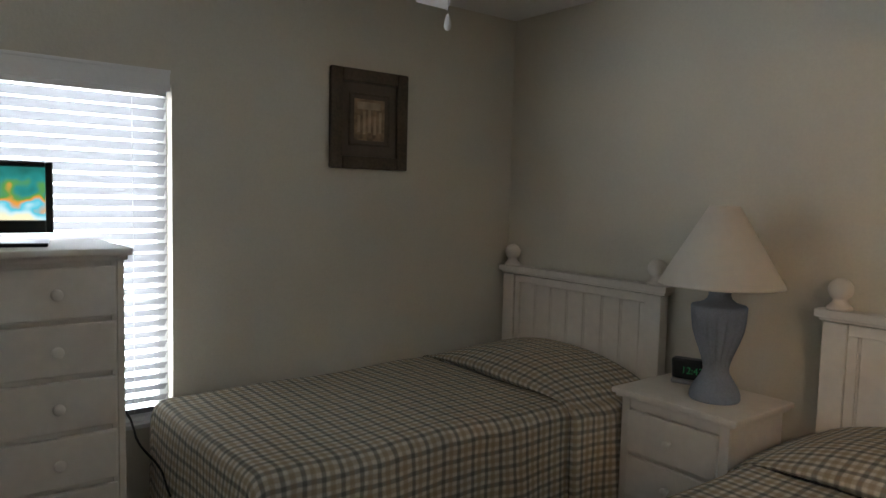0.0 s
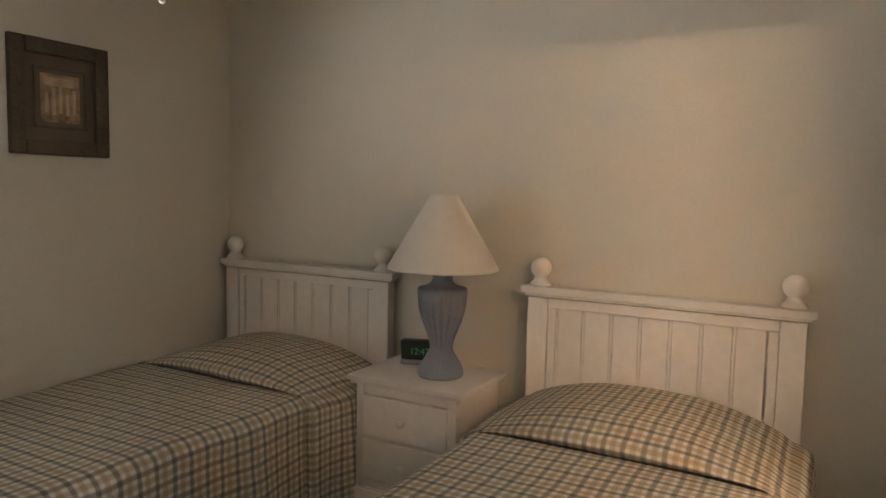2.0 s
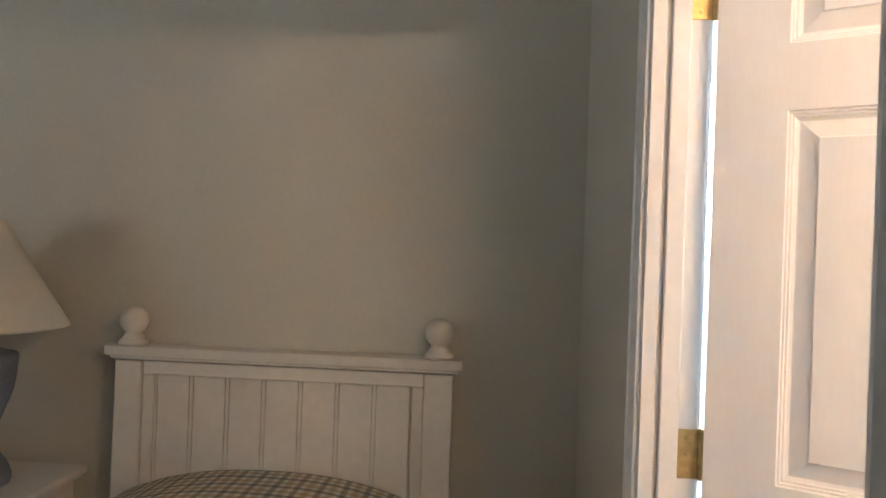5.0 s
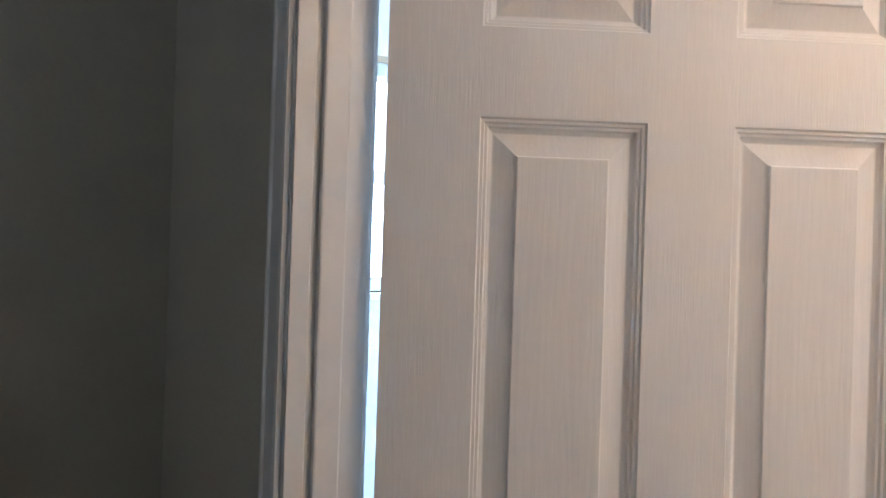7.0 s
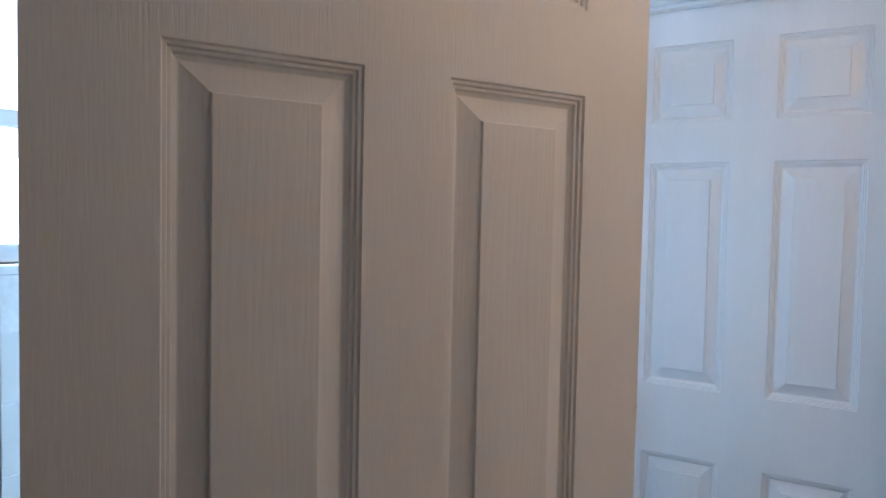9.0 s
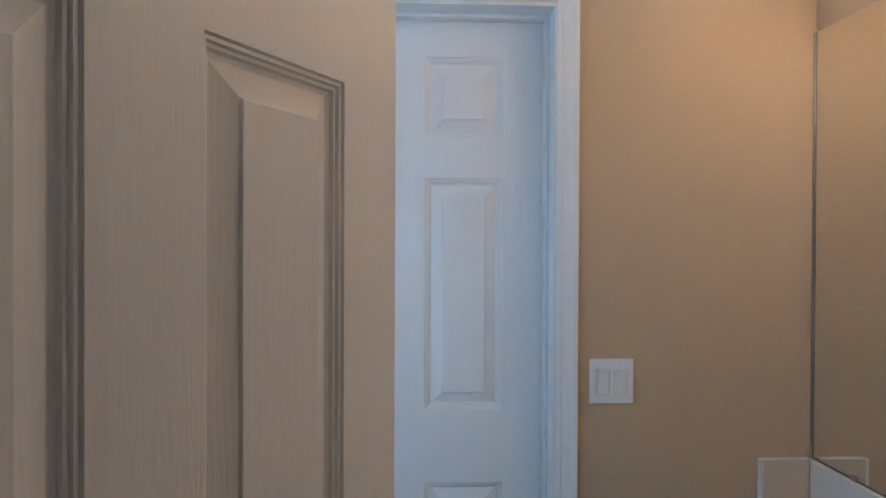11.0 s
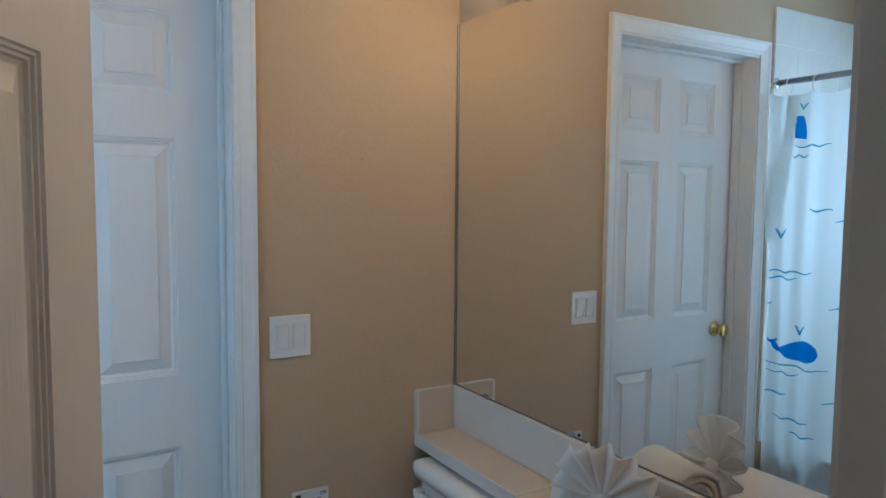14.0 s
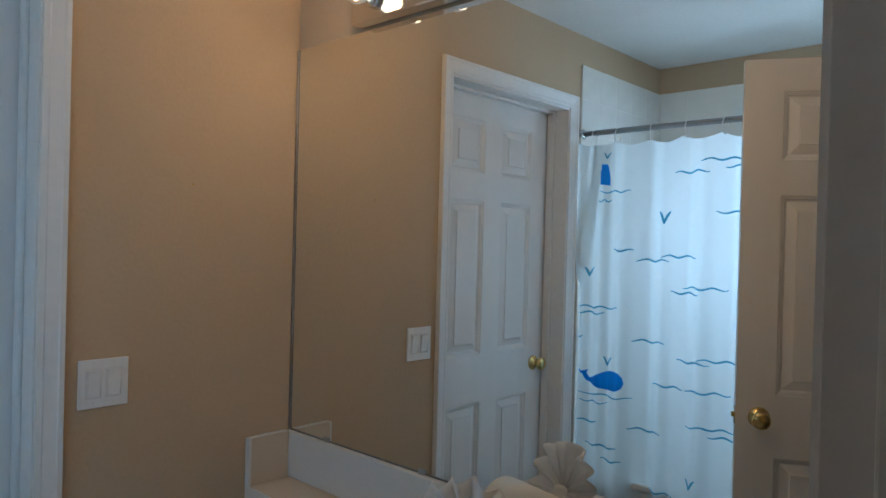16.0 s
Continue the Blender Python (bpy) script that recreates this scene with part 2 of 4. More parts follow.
def wall_with_hole(lo, hi, axis, holes):
    """A wall slab; holes are (a0, a1, z0, z1) along the other horizontal axis."""
    bm = bmesh.new()
    cuts = sorted(holes)
    a = 1 - axis
    pos = lo[a]
    for a0, a1, z0, z1 in cuts:
        spans = [((pos, a0), (lo[2], hi[2])), ((a0, a1), (lo[2], z0)), ((a0, a1), (z1, hi[2]))]
        for (p, q), (s, t) in spans:
            if q - p > 1e-4 and t - s > 1e-4:
                l, h = list(lo), list(hi)
                l[a], h[a], l[2], h[2] = p, q, s, t
                box(bm, l, h)
        pos = a1
    l, h = list(lo), list(hi)
    l[a] = pos
    box(bm, l, h)
    return bm


structure("floor", boxes(((X1 - 0.15, YB - 0.15, -0.1), (TW / 2, Y2 + 0.15, 0))), M_CARPET, "beige cut-pile bedroom carpet", "floor")
structure("floor_bathroom", boxes(((TW / 2, YM - 0.15, -0.1), (XT + 0.15, YS + 0.15, 0))), M_VINYL, "beige bathroom floor", "floor")
structure("ceiling", boxes(((X1 - 0.15, YB - 0.15, CZ), (TW / 2, Y2 + 0.15, CZ + 0.1))), M_CEIL, "white textured bedroom ceiling", "ceiling")
structure("ceiling_bathroom", boxes(((TW / 2, YM - 0.15, CZ), (XT + 0.15, YS + 0.15, CZ + 0.1))), M_CEIL, "white textured bathroom ceiling", "ceiling")
WY0, WY1, WZ0, WZ1 = -2.25, -1.035, 0.458, 1.835
structure("wall_west", wall_with_hole((X1 - 0.13, YB, 0), (X1, Y2, CZ), 0, [(WY0, WY1, WZ0, WZ1)]), M_WALL, "cream painted window wall")
structure("wall_north", boxes(((X1 - 0.13, Y2, 0), (0.0, Y2 + 0.12, CZ))), M_WALL, "cream painted wall behind the beds")
structure("wall_south", boxes(((X1 - 0.13, YB - 0.12, 0), (TW, YB, CZ))), M_WALL, "cream painted wall behind the walker")
bm = wall_with_hole((0, YB, 0), (TW, YS + 0.12, CZ), 0, [(-DW - 0.026, 0.018, 0, DH + 0.034)])
bmesh.ops.recalc_face_normals(bm, faces=bm.faces)
for f in bm.faces:
    f.material_index = 1 if f.normal.x > 0.5 else 0
structure("wall_east", bm, (M_WALL, M_TAN), "wall between bedroom and bathroom, cream and tan sides")
FY0, FY1 = -0.7715, -0.0055      # far door's opening
structure("wall_bath_east", wall_with_hole((XT, YM - 0.12, 0), (XT + 0.125, YS + 0.12, CZ), 0, [(FY0 - 0.018, FY1 + 0.018, 0, DH + 0.034)]), M_TAN, "tan painted bathroom wall")
structure("wall_bath_south", boxes(((TW, YM - 0.12, 0), (XT, YM, CZ))), M_TAN, "tan painted wall behind the mirror")
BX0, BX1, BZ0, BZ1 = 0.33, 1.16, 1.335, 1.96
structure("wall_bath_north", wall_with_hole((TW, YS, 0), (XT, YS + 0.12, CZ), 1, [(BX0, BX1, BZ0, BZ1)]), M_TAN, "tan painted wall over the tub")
structure("wall_hall", boxes(((XT + 0.9, -1.6, 0), (XT + 1.0, 1.0, CZ))), M_WALL, "plain wall past the closed bathroom door")

# baseboards
structure("baseboard", boxes(((X1, -2.9, 0), (X1 + 0.014, Y2 - 0.015, 0.085)), ((X1 + 0.015, Y2 - 0.014, 0), (-0.015, Y2, 0.085)), bevel=0.004), M_TRIM, "white painted baseboard", "baseboard")
structure("baseboard_bath", boxes(((XT - 0.013, -1.45, 0), (XT, FY0 - 0.085, 0.085)), bevel=0.004), M_TRIM, "white painted bathroom baseboard", "baseboard")


def jamb_set(name, x0, x1, y0, y1, side_cas, stop_x, label):
    """Door lining: jambs, stops and casings round an opening y0..y1 through a wall x0..x1."""
    root = thing(name, pose(0, 0, 0), label, "door frame", kind="structure")
    top = DH + 0.014
    for y, s in ((y0, -1), (y1, 1)):
        lo, hi = sorted((y, y + s * 0.018))
        part("jamb", boxes(((x0, lo, 0), (x1, hi, top)), bevel=0.0015), M_TRIM, root)
        lo, hi = sorted((y, y - s * 0.011))
        part("stop", boxes(((stop_x, lo, 0), (stop_x + 0.034, hi, top - 0.011)), bevel=0.003), M_TRIM, root)
        lo, hi = sorted((y, y - s * 0.0045))
        if name == "door_frame_bedroom":
            part("jamb_edge", boxes(((x0 + 0.002, lo, 0), (stop_x - 0.009, hi, top)), bevel=0.0015), M_TRIM, root)
    part("jamb", boxes(((x0, y0 - 0.018, top), (x1, y1 + 0.018, top + 0.018)), bevel=0.0015), M_TRIM, root)
    part("stop", boxes(((stop_x, y0, top - 0.011), (stop_x + 0.034, y1, top)), bevel=0.003), M_TRIM, root)
    for x, sx, w in side_cas:
        for y, s in ((y0, -1), (y1, 1)):
            bm = bmesh.new()
            prof = ((0.005, 0.0), (0.0055, 0.006), (w * 0.28, 0.0085), (w * 0.34, 0.0075), (w * 0.74, 0.0135), (w * 0.80, 0.0165), (w - 0.002, 0.017), (w + 0.002, 0.0))
            zs = (0.0, top + 0.005)
            a = [bm.verts.new((x + sx * d, y + s * o, 0)) for o, d in prof]
            b = [bm.verts.new((x + sx * d, y + s * o, zs[1] + o)) for o, d in prof]
            for i in range(len(prof) - 1):
                bm.faces.new((a[i], a[i + 1], b[i + 1], b[i]))
            part("casing", bm, M_TRIM, root)
        bm = bmesh.new()
        a = [bm.verts.new((x + sx * d, y0 - o, top + 0.005 + o)) for o, d in prof]
        b = [bm.verts.new((x + sx * d, y1 + o, top + 0.005 + o)) for o, d in prof]
        for i in range(len(prof) - 1):
            bm.faces.new((a[i], a[i + 1], b[i + 1], b[i]))
        part("casing", bm, M_TRIM, root)
    return root


jamb_set("door_frame_bedroom", 0.0, TW, -DW - 0.008, 0.0, ((0, -1, 0.034), (TW, 1, 0.06)), 0.036, "white painted door frame between bedroom and bathroom")
jamb_set("door_frame_bathroom", XT, XT + 0.125, FY0, FY1, ((XT, -1, 0.062),), XT + 0.07, "white painted door frame in the tan wall")

# ---------------------------------------------------------------- panel doors
PW, MW = 0.210, 0.111
ST = (DW - 2 * PW - MW) / 2
PANEL_Z = ((0.235, 0.780), (0.977, 1.604), (1.716, 1.930))   # above the leaf's foot
TH = 0.035


def panel_mesh():
    """One raised panel for each height, both faces; local x across, z up, y through the leaf."""
    made = []
    for z0, z1 in PANEL_Z:
        bm = bmesh.new()
        for face in (-1, 1):
            y = face * TH / 2
            rings = ((0.0, 0.0), (0.002, 0.0035), (0.0055, 0.0037), (0.007, 0.0075), (0.0105, 0.0078), (0.0125, 0.0120), (0.017, 0.0145), (0.0185, 0.0145), (0.0465, 0.0042), (0.0478, 0.0008), (0.0490, 0.0004))
            prev = None
            for off, dep in rings:
                yy = y - face * dep
                vs = [bm.verts.new(p) for p in ((off, yy, z0 + off), (PW - off, yy, z0 + off), (PW - off, yy, z1 - off), (off, yy, z1 - off))]
                if prev:
                    for i in range(4):
                        bm.faces.new((prev[i], prev[(i + 1) % 4], vs[(i + 1) % 4], vs[i]))
                prev = vs
            bm.faces.new(prev)
        made.append(bm)
    return made


def knob_mesh(sign):
    bm = bmesh.new()
    lathe(bm, [(0.001, 0.0), (0.032, 0.0), (0.033, 0.004), (0.028, 0.009), (0.013, 0.012), (0.011, 0.026), (0.016, 0.031), (0.025, 0.037), (0.0285, 0.046), (0.027, 0.055), (0.019, 0.061), (0.008, 0.063), (0.001, 0.0632)], 28, axis="y")
    for v in bm.verts:
        v.co.y *= sign
    return bm


def panel_door(name, m, label, hinge_side):
    """A six-panel leaf, local x from the hinge edge, y from one face to the other, z up."""
    root = thing(name, m, label, "door", kind="structure")
    xs = (0, ST, ST + PW, ST + PW + MW, ST + 2 * PW + MW, DW)
    bm = bmesh.new()
    for a, b in ((0, 1), (2, 3), (4, 5)):
        box(bm, (xs[a], -TH / 2, 0), (xs[b], TH / 2, DH))
    zs = [0] + [z for p in PANEL_Z for z in p] + [DH]
    for i in range(0, len(zs), 2):
        for a, b in ((1, 2), (3, 4)):
            box(bm, (xs[a], -TH / 2, zs[i]), (xs[b], TH / 2, zs[i + 1]))
    part("leaf", bm, M_DOOR, root)
    for bm, (z0, z1) in zip(panel_mesh(), PANEL_Z):
        first = part("panel", bm, M_PANEL, root)
        first.location = (xs[1], 0, 0)
        twin = first.copy()
        scene.collection.objects.link(twin)
        twin.location = (xs[3], 0, 0)
    for s in (-1, 1):
        k = part("knob", knob_mesh(s), M_BRASS, root, "round polished brass knob", True)
        k.location = (DW - 0.068, s * TH / 2, 0.905)
    part("latch_plate", boxes(((DW, -0.012, 0.877), (DW + 0.0015, 0.012, 0.933)), ((DW, -0.006, 0.898), (DW + 0.011, 0.006, 0.912))), M_OLDBRASS, root, "small dull brass latch plate")
    return root


# the bathroom door stands open; its leaf turns about a pin on the bathroom side of the jamb
AX = Vector((math.sin(radians(OPEN)), -math.cos(radians(OPEN)), 0))
NX = Vector((-math.cos(radians(OPEN)), -math.sin(radians(OPEN)), 0))
pin = Vector((TW + 0.015, 0, 0.012))
org = pin + AX * 0.004 + NX * (TH / 2)
panel_door("door_1", Matrix.Translation(org) @ Matrix.Rotation(radians(OPEN - 90), 4, "Z"), "white six-panel door standing open into the bathroom", 1)
# the far leaf: hinge edge towards the mirror, knob edge towards the tub
panel_door("door_2", Matrix.Translation((XT + 0.112 + TH / 2, FY0 + 0.002, 0.012)) @ Matrix.Rotation(radians(90), 4, "Z"), "white six-panel door, closed, in the tan bathroom wall", 1)

for z in (0.22, 1.012, 1.838):
    h = thing("hinge", pose(0, 0, z), "dull brass butt hinge on the white jamb", "hinge", "door hinges")
    part("leaf_plate", boxes(((TW - 0.034, -0.0025, -0.0445), (TW + 0.002, -0.0002, 0.0445)), bevel=0.0008), M_OLDBRASS, h)
    bm = bmesh.new()
    lathe(bm, [(0.001, -0.047), (0.005, -0.046), (0.0065, -0.044), (0.0065, 0.044), (0.005, 0.046), (0.001, 0.047)], 16, at=(TW + 0.008, -0.002, 0))
    part("knuckle", bm, M_OLDBRASS, h, "", True)
    for zz in (-0.03, 0, 0.03):
        bm = bmesh.new()
        lathe(bm, [(0.0005, 0), (0.004, 0.0003), (0.003, 0.0012), (0.0005, 0.0014)], 12, axis="y")
        for v in bm.verts:
            v.co = Vector((TW - 0.018, -0.0022 - v.co.y, zz)) + Vector((v.co.x, 0, v.co.z))
        part("screw", bm, M_OLDBRASS, h)

# ---------------------------------------------------------------- windows


def window(name, centre, wide, high, axis, sign, label):
    """White vinyl sash window set in the outer half of its opening; axis 0: in a wall of constant x."""
    rot = Matrix.Rotation(radians(90 if axis == 0 else 0), 4, "Z")
    root = thing(name, Matrix.Translation(centre) @ rot, label, "window", kind="structure")
    w, h = wide / 2, high / 2
    fr = 0.04
    part("window_frame", boxes(((-w, -0.03, -h), (-w + fr, 0.03, h)), ((w - fr, -0.03, -h), (w, 0.03, h)), ((-w + fr, -0.03, -h), (w - fr, 0.03, -h + fr)), ((-w + fr, -0.03, h - fr), (w - fr, 0.03, h)), ((-w + fr, -0.022, -0.018), (w - fr, 0.022, 0.018)), bevel=0.004), M_VINYLW, root)
    for z0, z1 in ((-h + fr, -0.018), (0.018, h - fr)):
        p = part("pane", boxes(((-w + fr, -0.002, z0), (w - fr, 0.002, z1))), M_GLASS, root)
        p.visible_shadow = False
    return root


window("window_1", (X1 - 0.10, (WY0 + WY1) / 2, (WZ0 + WZ1) / 2), WY1 - WY0, WZ1 - WZ0, 0, -1, "white vinyl bedroom window behind slatted blind")
structure("sill_bedroom", boxes(((X1 - 0.07, WY0, WZ0 - 0.001), (X1 + 0.03, WY1 + 0.01, WZ0 + 0.018)), bevel=0.004), M_TRIM, "white painted window sill", "window sill")
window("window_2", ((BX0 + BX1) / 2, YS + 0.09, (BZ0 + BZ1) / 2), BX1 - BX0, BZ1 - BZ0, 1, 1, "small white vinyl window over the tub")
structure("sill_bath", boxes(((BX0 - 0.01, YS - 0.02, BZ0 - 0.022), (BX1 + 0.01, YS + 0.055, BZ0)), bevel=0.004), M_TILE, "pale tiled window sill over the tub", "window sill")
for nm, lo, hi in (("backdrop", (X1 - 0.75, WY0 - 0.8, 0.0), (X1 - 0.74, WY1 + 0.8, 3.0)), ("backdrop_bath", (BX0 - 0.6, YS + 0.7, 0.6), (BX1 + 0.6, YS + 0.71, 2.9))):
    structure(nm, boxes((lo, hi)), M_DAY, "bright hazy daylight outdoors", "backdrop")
structure("ground", boxes(((-300, -300, -0.3), (300, 300, -0.15))), material("pale_lawn", (0.14, 0.17, 0.08), rough=1, vary=0.3, grain=2), "pale ground outdoors", "ground")

# slatted blind over the bedroom window
blind = thing("window_blind", pose(X1 - 0.02, (WY0 + WY1) / 2, 0), "white horizontal slat blind, closed, in front of bright window", "blind")
BW = (WY1 - WY0) / 2 - 0.022
part("headrail", boxes(((-0.03, -BW, WZ1 - 0.05), (0.028, BW, WZ1 - 0.004)), bevel=0.003), M_VINYLW, blind)
bm = bmesh.new()
prof = [(-0.025 + 0.0125 * i, 0.003 * (1 - ((i - 2) / 2) ** 2)) for i in range(5)]
ends = []
for y in (-BW, BW):
    ends.append([[bm.verts.new((px, y, pz + dz)) for px, pz in prof] for dz in (0, 0.0025)])
for i in range(4):
    bm.faces.new((ends[0][0][i], ends[0][0][i + 1], ends[1][0][i + 1], ends[1][0][i]))
    bm.faces.new((ends[0][1][i], ends[0][1][i + 1], ends[1][1][i + 1], ends[1][1][i]))
bmesh.ops.rotate(bm, verts=bm.verts, cent=(0, 0, 0), matrix=Matrix.Rotation(radians(-39), 3, "Y"))
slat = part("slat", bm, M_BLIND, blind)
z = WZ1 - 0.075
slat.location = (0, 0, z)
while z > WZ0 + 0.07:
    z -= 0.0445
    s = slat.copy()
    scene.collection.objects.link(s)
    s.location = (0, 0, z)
part("bottom_rail", boxes(((-0.026, -BW, WZ0 + 0.022), (0.026, BW, WZ0 + 0.042)), bevel=0.004), M_VINYLW, blind)
for y in (-BW + 0.13, 0, BW - 0.13):
    part("ladder_cord", boxes(((0.022, y - 0.0009, WZ0 + 0.04), (0.0238, y + 0.0009, WZ1 - 0.04))), M_VINYLW, blind)
part("valance", boxes(((0.022, -BW - 0.012, WZ1 - 0.029), (0.034, BW + 0.012, WZ1 + 0.052)), ((0.034, -BW - 0.014, WZ1 + 0.040), (0.040, BW + 0.014, WZ1 + 0.054)), bevel=0.004), M_VINYLW, blind)

# ---------------------------------------------------------------- beds
HW, HT = 1.094, 1.039            # headboard width and height of its cap


def headboard(root):
    w = HW / 2
    y0, y1 = Y2 - 0.088, Y2 - 0.012
    part("cap_rail", boxes(((-w, y0, HT - 0.03), (w, y1, HT)), ((-w + 0.014, y0 + 0.012, HT - 0.042), (w - 0.014, y1 - 0.01, HT - 0.03)), bevel=0.005), M_FURN, root)
    for s in (-1, 1):
        a, b = sorted((s * (w - 0.03), s * (w - 0.115)))
        part("post", boxes(((a, y0 + 0.012, 0), (b, y1 - 0.006, HT - 0.046)), bevel=0.004), M_FURN, root)
        bm = bmesh.new()
        ball = [(0.0425 * math.sin(q), HT + 0.0755 - 0.0425 * math.cos(q)) for q in [0.62 + 2.50 * i / 14 for i in range(15)]]
        lathe(bm, [(0.001, HT), (0.043, HT + 0.001), (0.0445, HT + 0.007), (0.042, HT + 0.013), (0.034, HT + 0.020), (0.027, HT + 0.030), (0.0245, HT + 0.037)] + ball + [(0.0005, HT + 0.118)], 32, at=(s * (w - 0.075), (y0 + y1) / 2, 0))
        part("finial", bm, M_FURN, root, "turned white ball finial", True)
        a, b = sorted((s * (w - 0.116), s * (w - 0.150)))
        part("inner_stile", boxes(((a, y0 + 0.024, 0.3), (b, y1 - 0.02, HT - 0.088)), bevel=0.003), M_FURN, root)
    part("top_rail", boxes(((-w + 0.116, y0 + 0.022, HT - 0.087), (w - 0.116, y1 - 0.018, HT - 0.046)), bevel=0.004), M_FURN, root)
    part("bottom_rail", boxes(((-w + 0.116, y0 + 0.022, 0.25), (w - 0.116, y1 - 0.018, 0.40)), bevel=0.004), M_FURN, root)
    inner = 2 * (w - 0.151)
    n = 7
    for i in range(n):
        a = -inner / 2 + inner * i / n
        b = a + inner / n
        part("bead_board", boxes(((a + 0.0075, y0 + 0.034, 0.40), (b - 0.0075, y1 - 0.03, HT - 0.086)), ((a - 0.0050, y0 + 0.0348, 0.40), (a + 0.0050, y1 - 0.03, HT - 0.087)), bevel=0.0018), M_FURN, root)
    part("back_panel", boxes(((-inner / 2, y0 + 0.041, 0.40), (inner / 2, y1 - 0.032, HT - 0.09))), M_FURN, root)


def bedspread(root, half, foot, seed):
    """Spread draped over mattress and pillow, falling to near the floor; UVs run with the cloth in metres."""
    top, head = 0.595, Y2 - 0.093
    rnd = random.Random(seed)
    ph = [rnd.uniform(0, 6.28) for _ in range(8)]
    r = 0.055
    prof = []                        # across: (x, dz, run)
    drop = 0.50
    n_drop, n_arc, n_top = 12, 7, 40
    run = 0.0
    pts = []
    for i in range(n_drop):
        pts.append((-half - 0.012, -r - drop * (1 - i / n_drop)))
    for i in range(n_arc):
        a = math.pi - (math.pi / 2) * i / (n_arc - 1)
        pts.append((-half + r + (r + 0.012) * math.cos(a), -r + r * math.sin(a)))
    for i in range(1, n_top):
        pts.append((-half + r + (2 * half - 2 * r) * i / n_top, 0.0))
    pts += [(-x, dz) for x, dz in reversed(pts[:n_drop + n_arc])]
    acc = [0.0]
    for p, q in zip(pts, pts[1:]):
        acc.append(acc[-1] + math.hypot(q[0] - p[0], q[1] - p[1]))
    def sheet(name, path, label):
        """path: rows of (y, rise on the mattress, fall below the foot edge, stand-off at the sides)."""
        bm = bmesh.new()
        uvl = bm.loops.layers.uv.new("run")
        grid, uvs = [], []
        sacc, last = 0.0, None
        for y, rise, dzf, off in path:
            row, ruv = [], []
            if last is not None:
                sacc += math.hypot(y - last[0], dzf + rise - last[1])
            last = (y, dzf + rise)
            for (x, dz), ax in zip(pts, acc):
                across = max(0.0, 1 - (abs(x) / (half - 0.025)) ** 2.4) if rise > 0 else 1.0
                zz = top + dz + dzf + rise * across
                zz += 0.006 * math.sin(3.1 * x + 2.3 * y + ph[0]) + 0.004 * math.sin(9 * y + ph[1] + 4 * x)
                xx, yy = x, y
                if dz < -0.02:
                    fall = min(1, (-dz) / 0.5)
                    xx += math.copysign(0.016 * fall * math.sin(11 * y + ph[2]) + 0.010 * fall * math.sin(23 * y + ph[3]) + 0.02 * fall + off * min(1, -dz / 0.06), x)
                if rise > 0:
                    yy -= 0.010 * math.sin(6 * x + ph[5]) * min(1.0, (head - y) / 0.5)
                if dzf < -0.06:
                    yy -= 0.02 * min(1, -dzf / 0.5) * (1 + math.sin(9 * x + ph[4]))
                row.append(bm.verts.new((xx, yy, max(zz, 0.055))))
                ruv.append((ax, sacc))
            grid.append(row)
            uvs.append(ruv)
        for i in range(len(grid) - 1):
            for j in range(len(pts) - 1):
                f = bm.faces.new((grid[i][j], grid[i][j + 1], grid[i + 1][j + 1], grid[i + 1][j]))
                for lp, (a, b) in zip(f.loops, ((i, j), (i, j + 1), (i + 1, j + 1), (i + 1, j))):
                    lp[uvl].uv = uvs[a][b]
        ob = part(name, bm, M_PLAID, spread, label, True)
        sol = ob.modifiers.new("cloth", "SOLIDIFY")
        sol.thickness = 0.006

    spread = thing("bedspread", root, "cream, tan and slate plaid bedspread drawn over pillow", "bedspread", "plaid bedspreads")
    # the fold over the pillow ends in a rounded lip that turns under
    fold_path = []
    for i in range(61):
        d = 0.53 * i / 60
        k = max(0.0, 1 - abs((d - 0.20) / 0.41) ** 4)
        fold_path.append((head - d, 0.004 + 0.094 * k, 0.0, 0.018 + 0.034 * k))
    y_end, rise_end, _, off_end = fold_path[-1]
    for i in range(1, 15):
        a = math.pi * 1.15 * i / 14
        h = rise_end / 2
        fold_path.append((y_end - 0.034 * math.sin(a), max(0.0005, h + h * math.cos(a)), 0.0, off_end - (off_end + 0.014) * (1 - math.cos(a)) / 2))
    sheet("pillow_fold", fold_path, "plaid cloth folded over the pillow")
    flat_path = []
    start = head - 0.535
    n_len = 130
    for i in range(n_len + 1):
        flat_path.append((start - (start - foot - r) * i / n_len, -0.005 * math.exp(-i / 3), 0.0, -0.020 * math.exp(-i / 4)))
    for i in range(1, 7):
        a = math.pi / 2 * i / 6
        flat_path.append((foot + r - r * math.sin(a), 0.0, -r + r * math.cos(a), 0.0))
    for i in range(1, 11):
        flat_path.append((foot - 0.006 * i / 10, 0.0, -r - drop * i / 10, 0.0))
    sheet("cover", flat_path, "plaid cloth over the mattress")


for cx, seed, what in ((-3.168 + HW / 2, 3, "beside the window wall"), (-1.441 + HW / 2, 8, "beside the bathroom door")):
    bed = thing("bed", pose(cx, 0, 0), "white painted twin bed with beadboard headboard " + what, "bed", "twin beds")
    headboard(bed)
    part("mattress", boxes(((-0.47, -1.09, 0.30), (0.47, Y2 - 0.10, 0.565)), bevel=0.03), M_TOWEL, bed)
    part("base", boxes(((-0.46, -1.08, 0.0), (0.46, Y2 - 0.10, 0.29)), bevel=0.01), M_CARPET, bed)
    bedspread(pose(cx, 0, 0), 0.500, -1.14, seed)


# ---------------------------------------------------------------- nightstand, lamp, clock


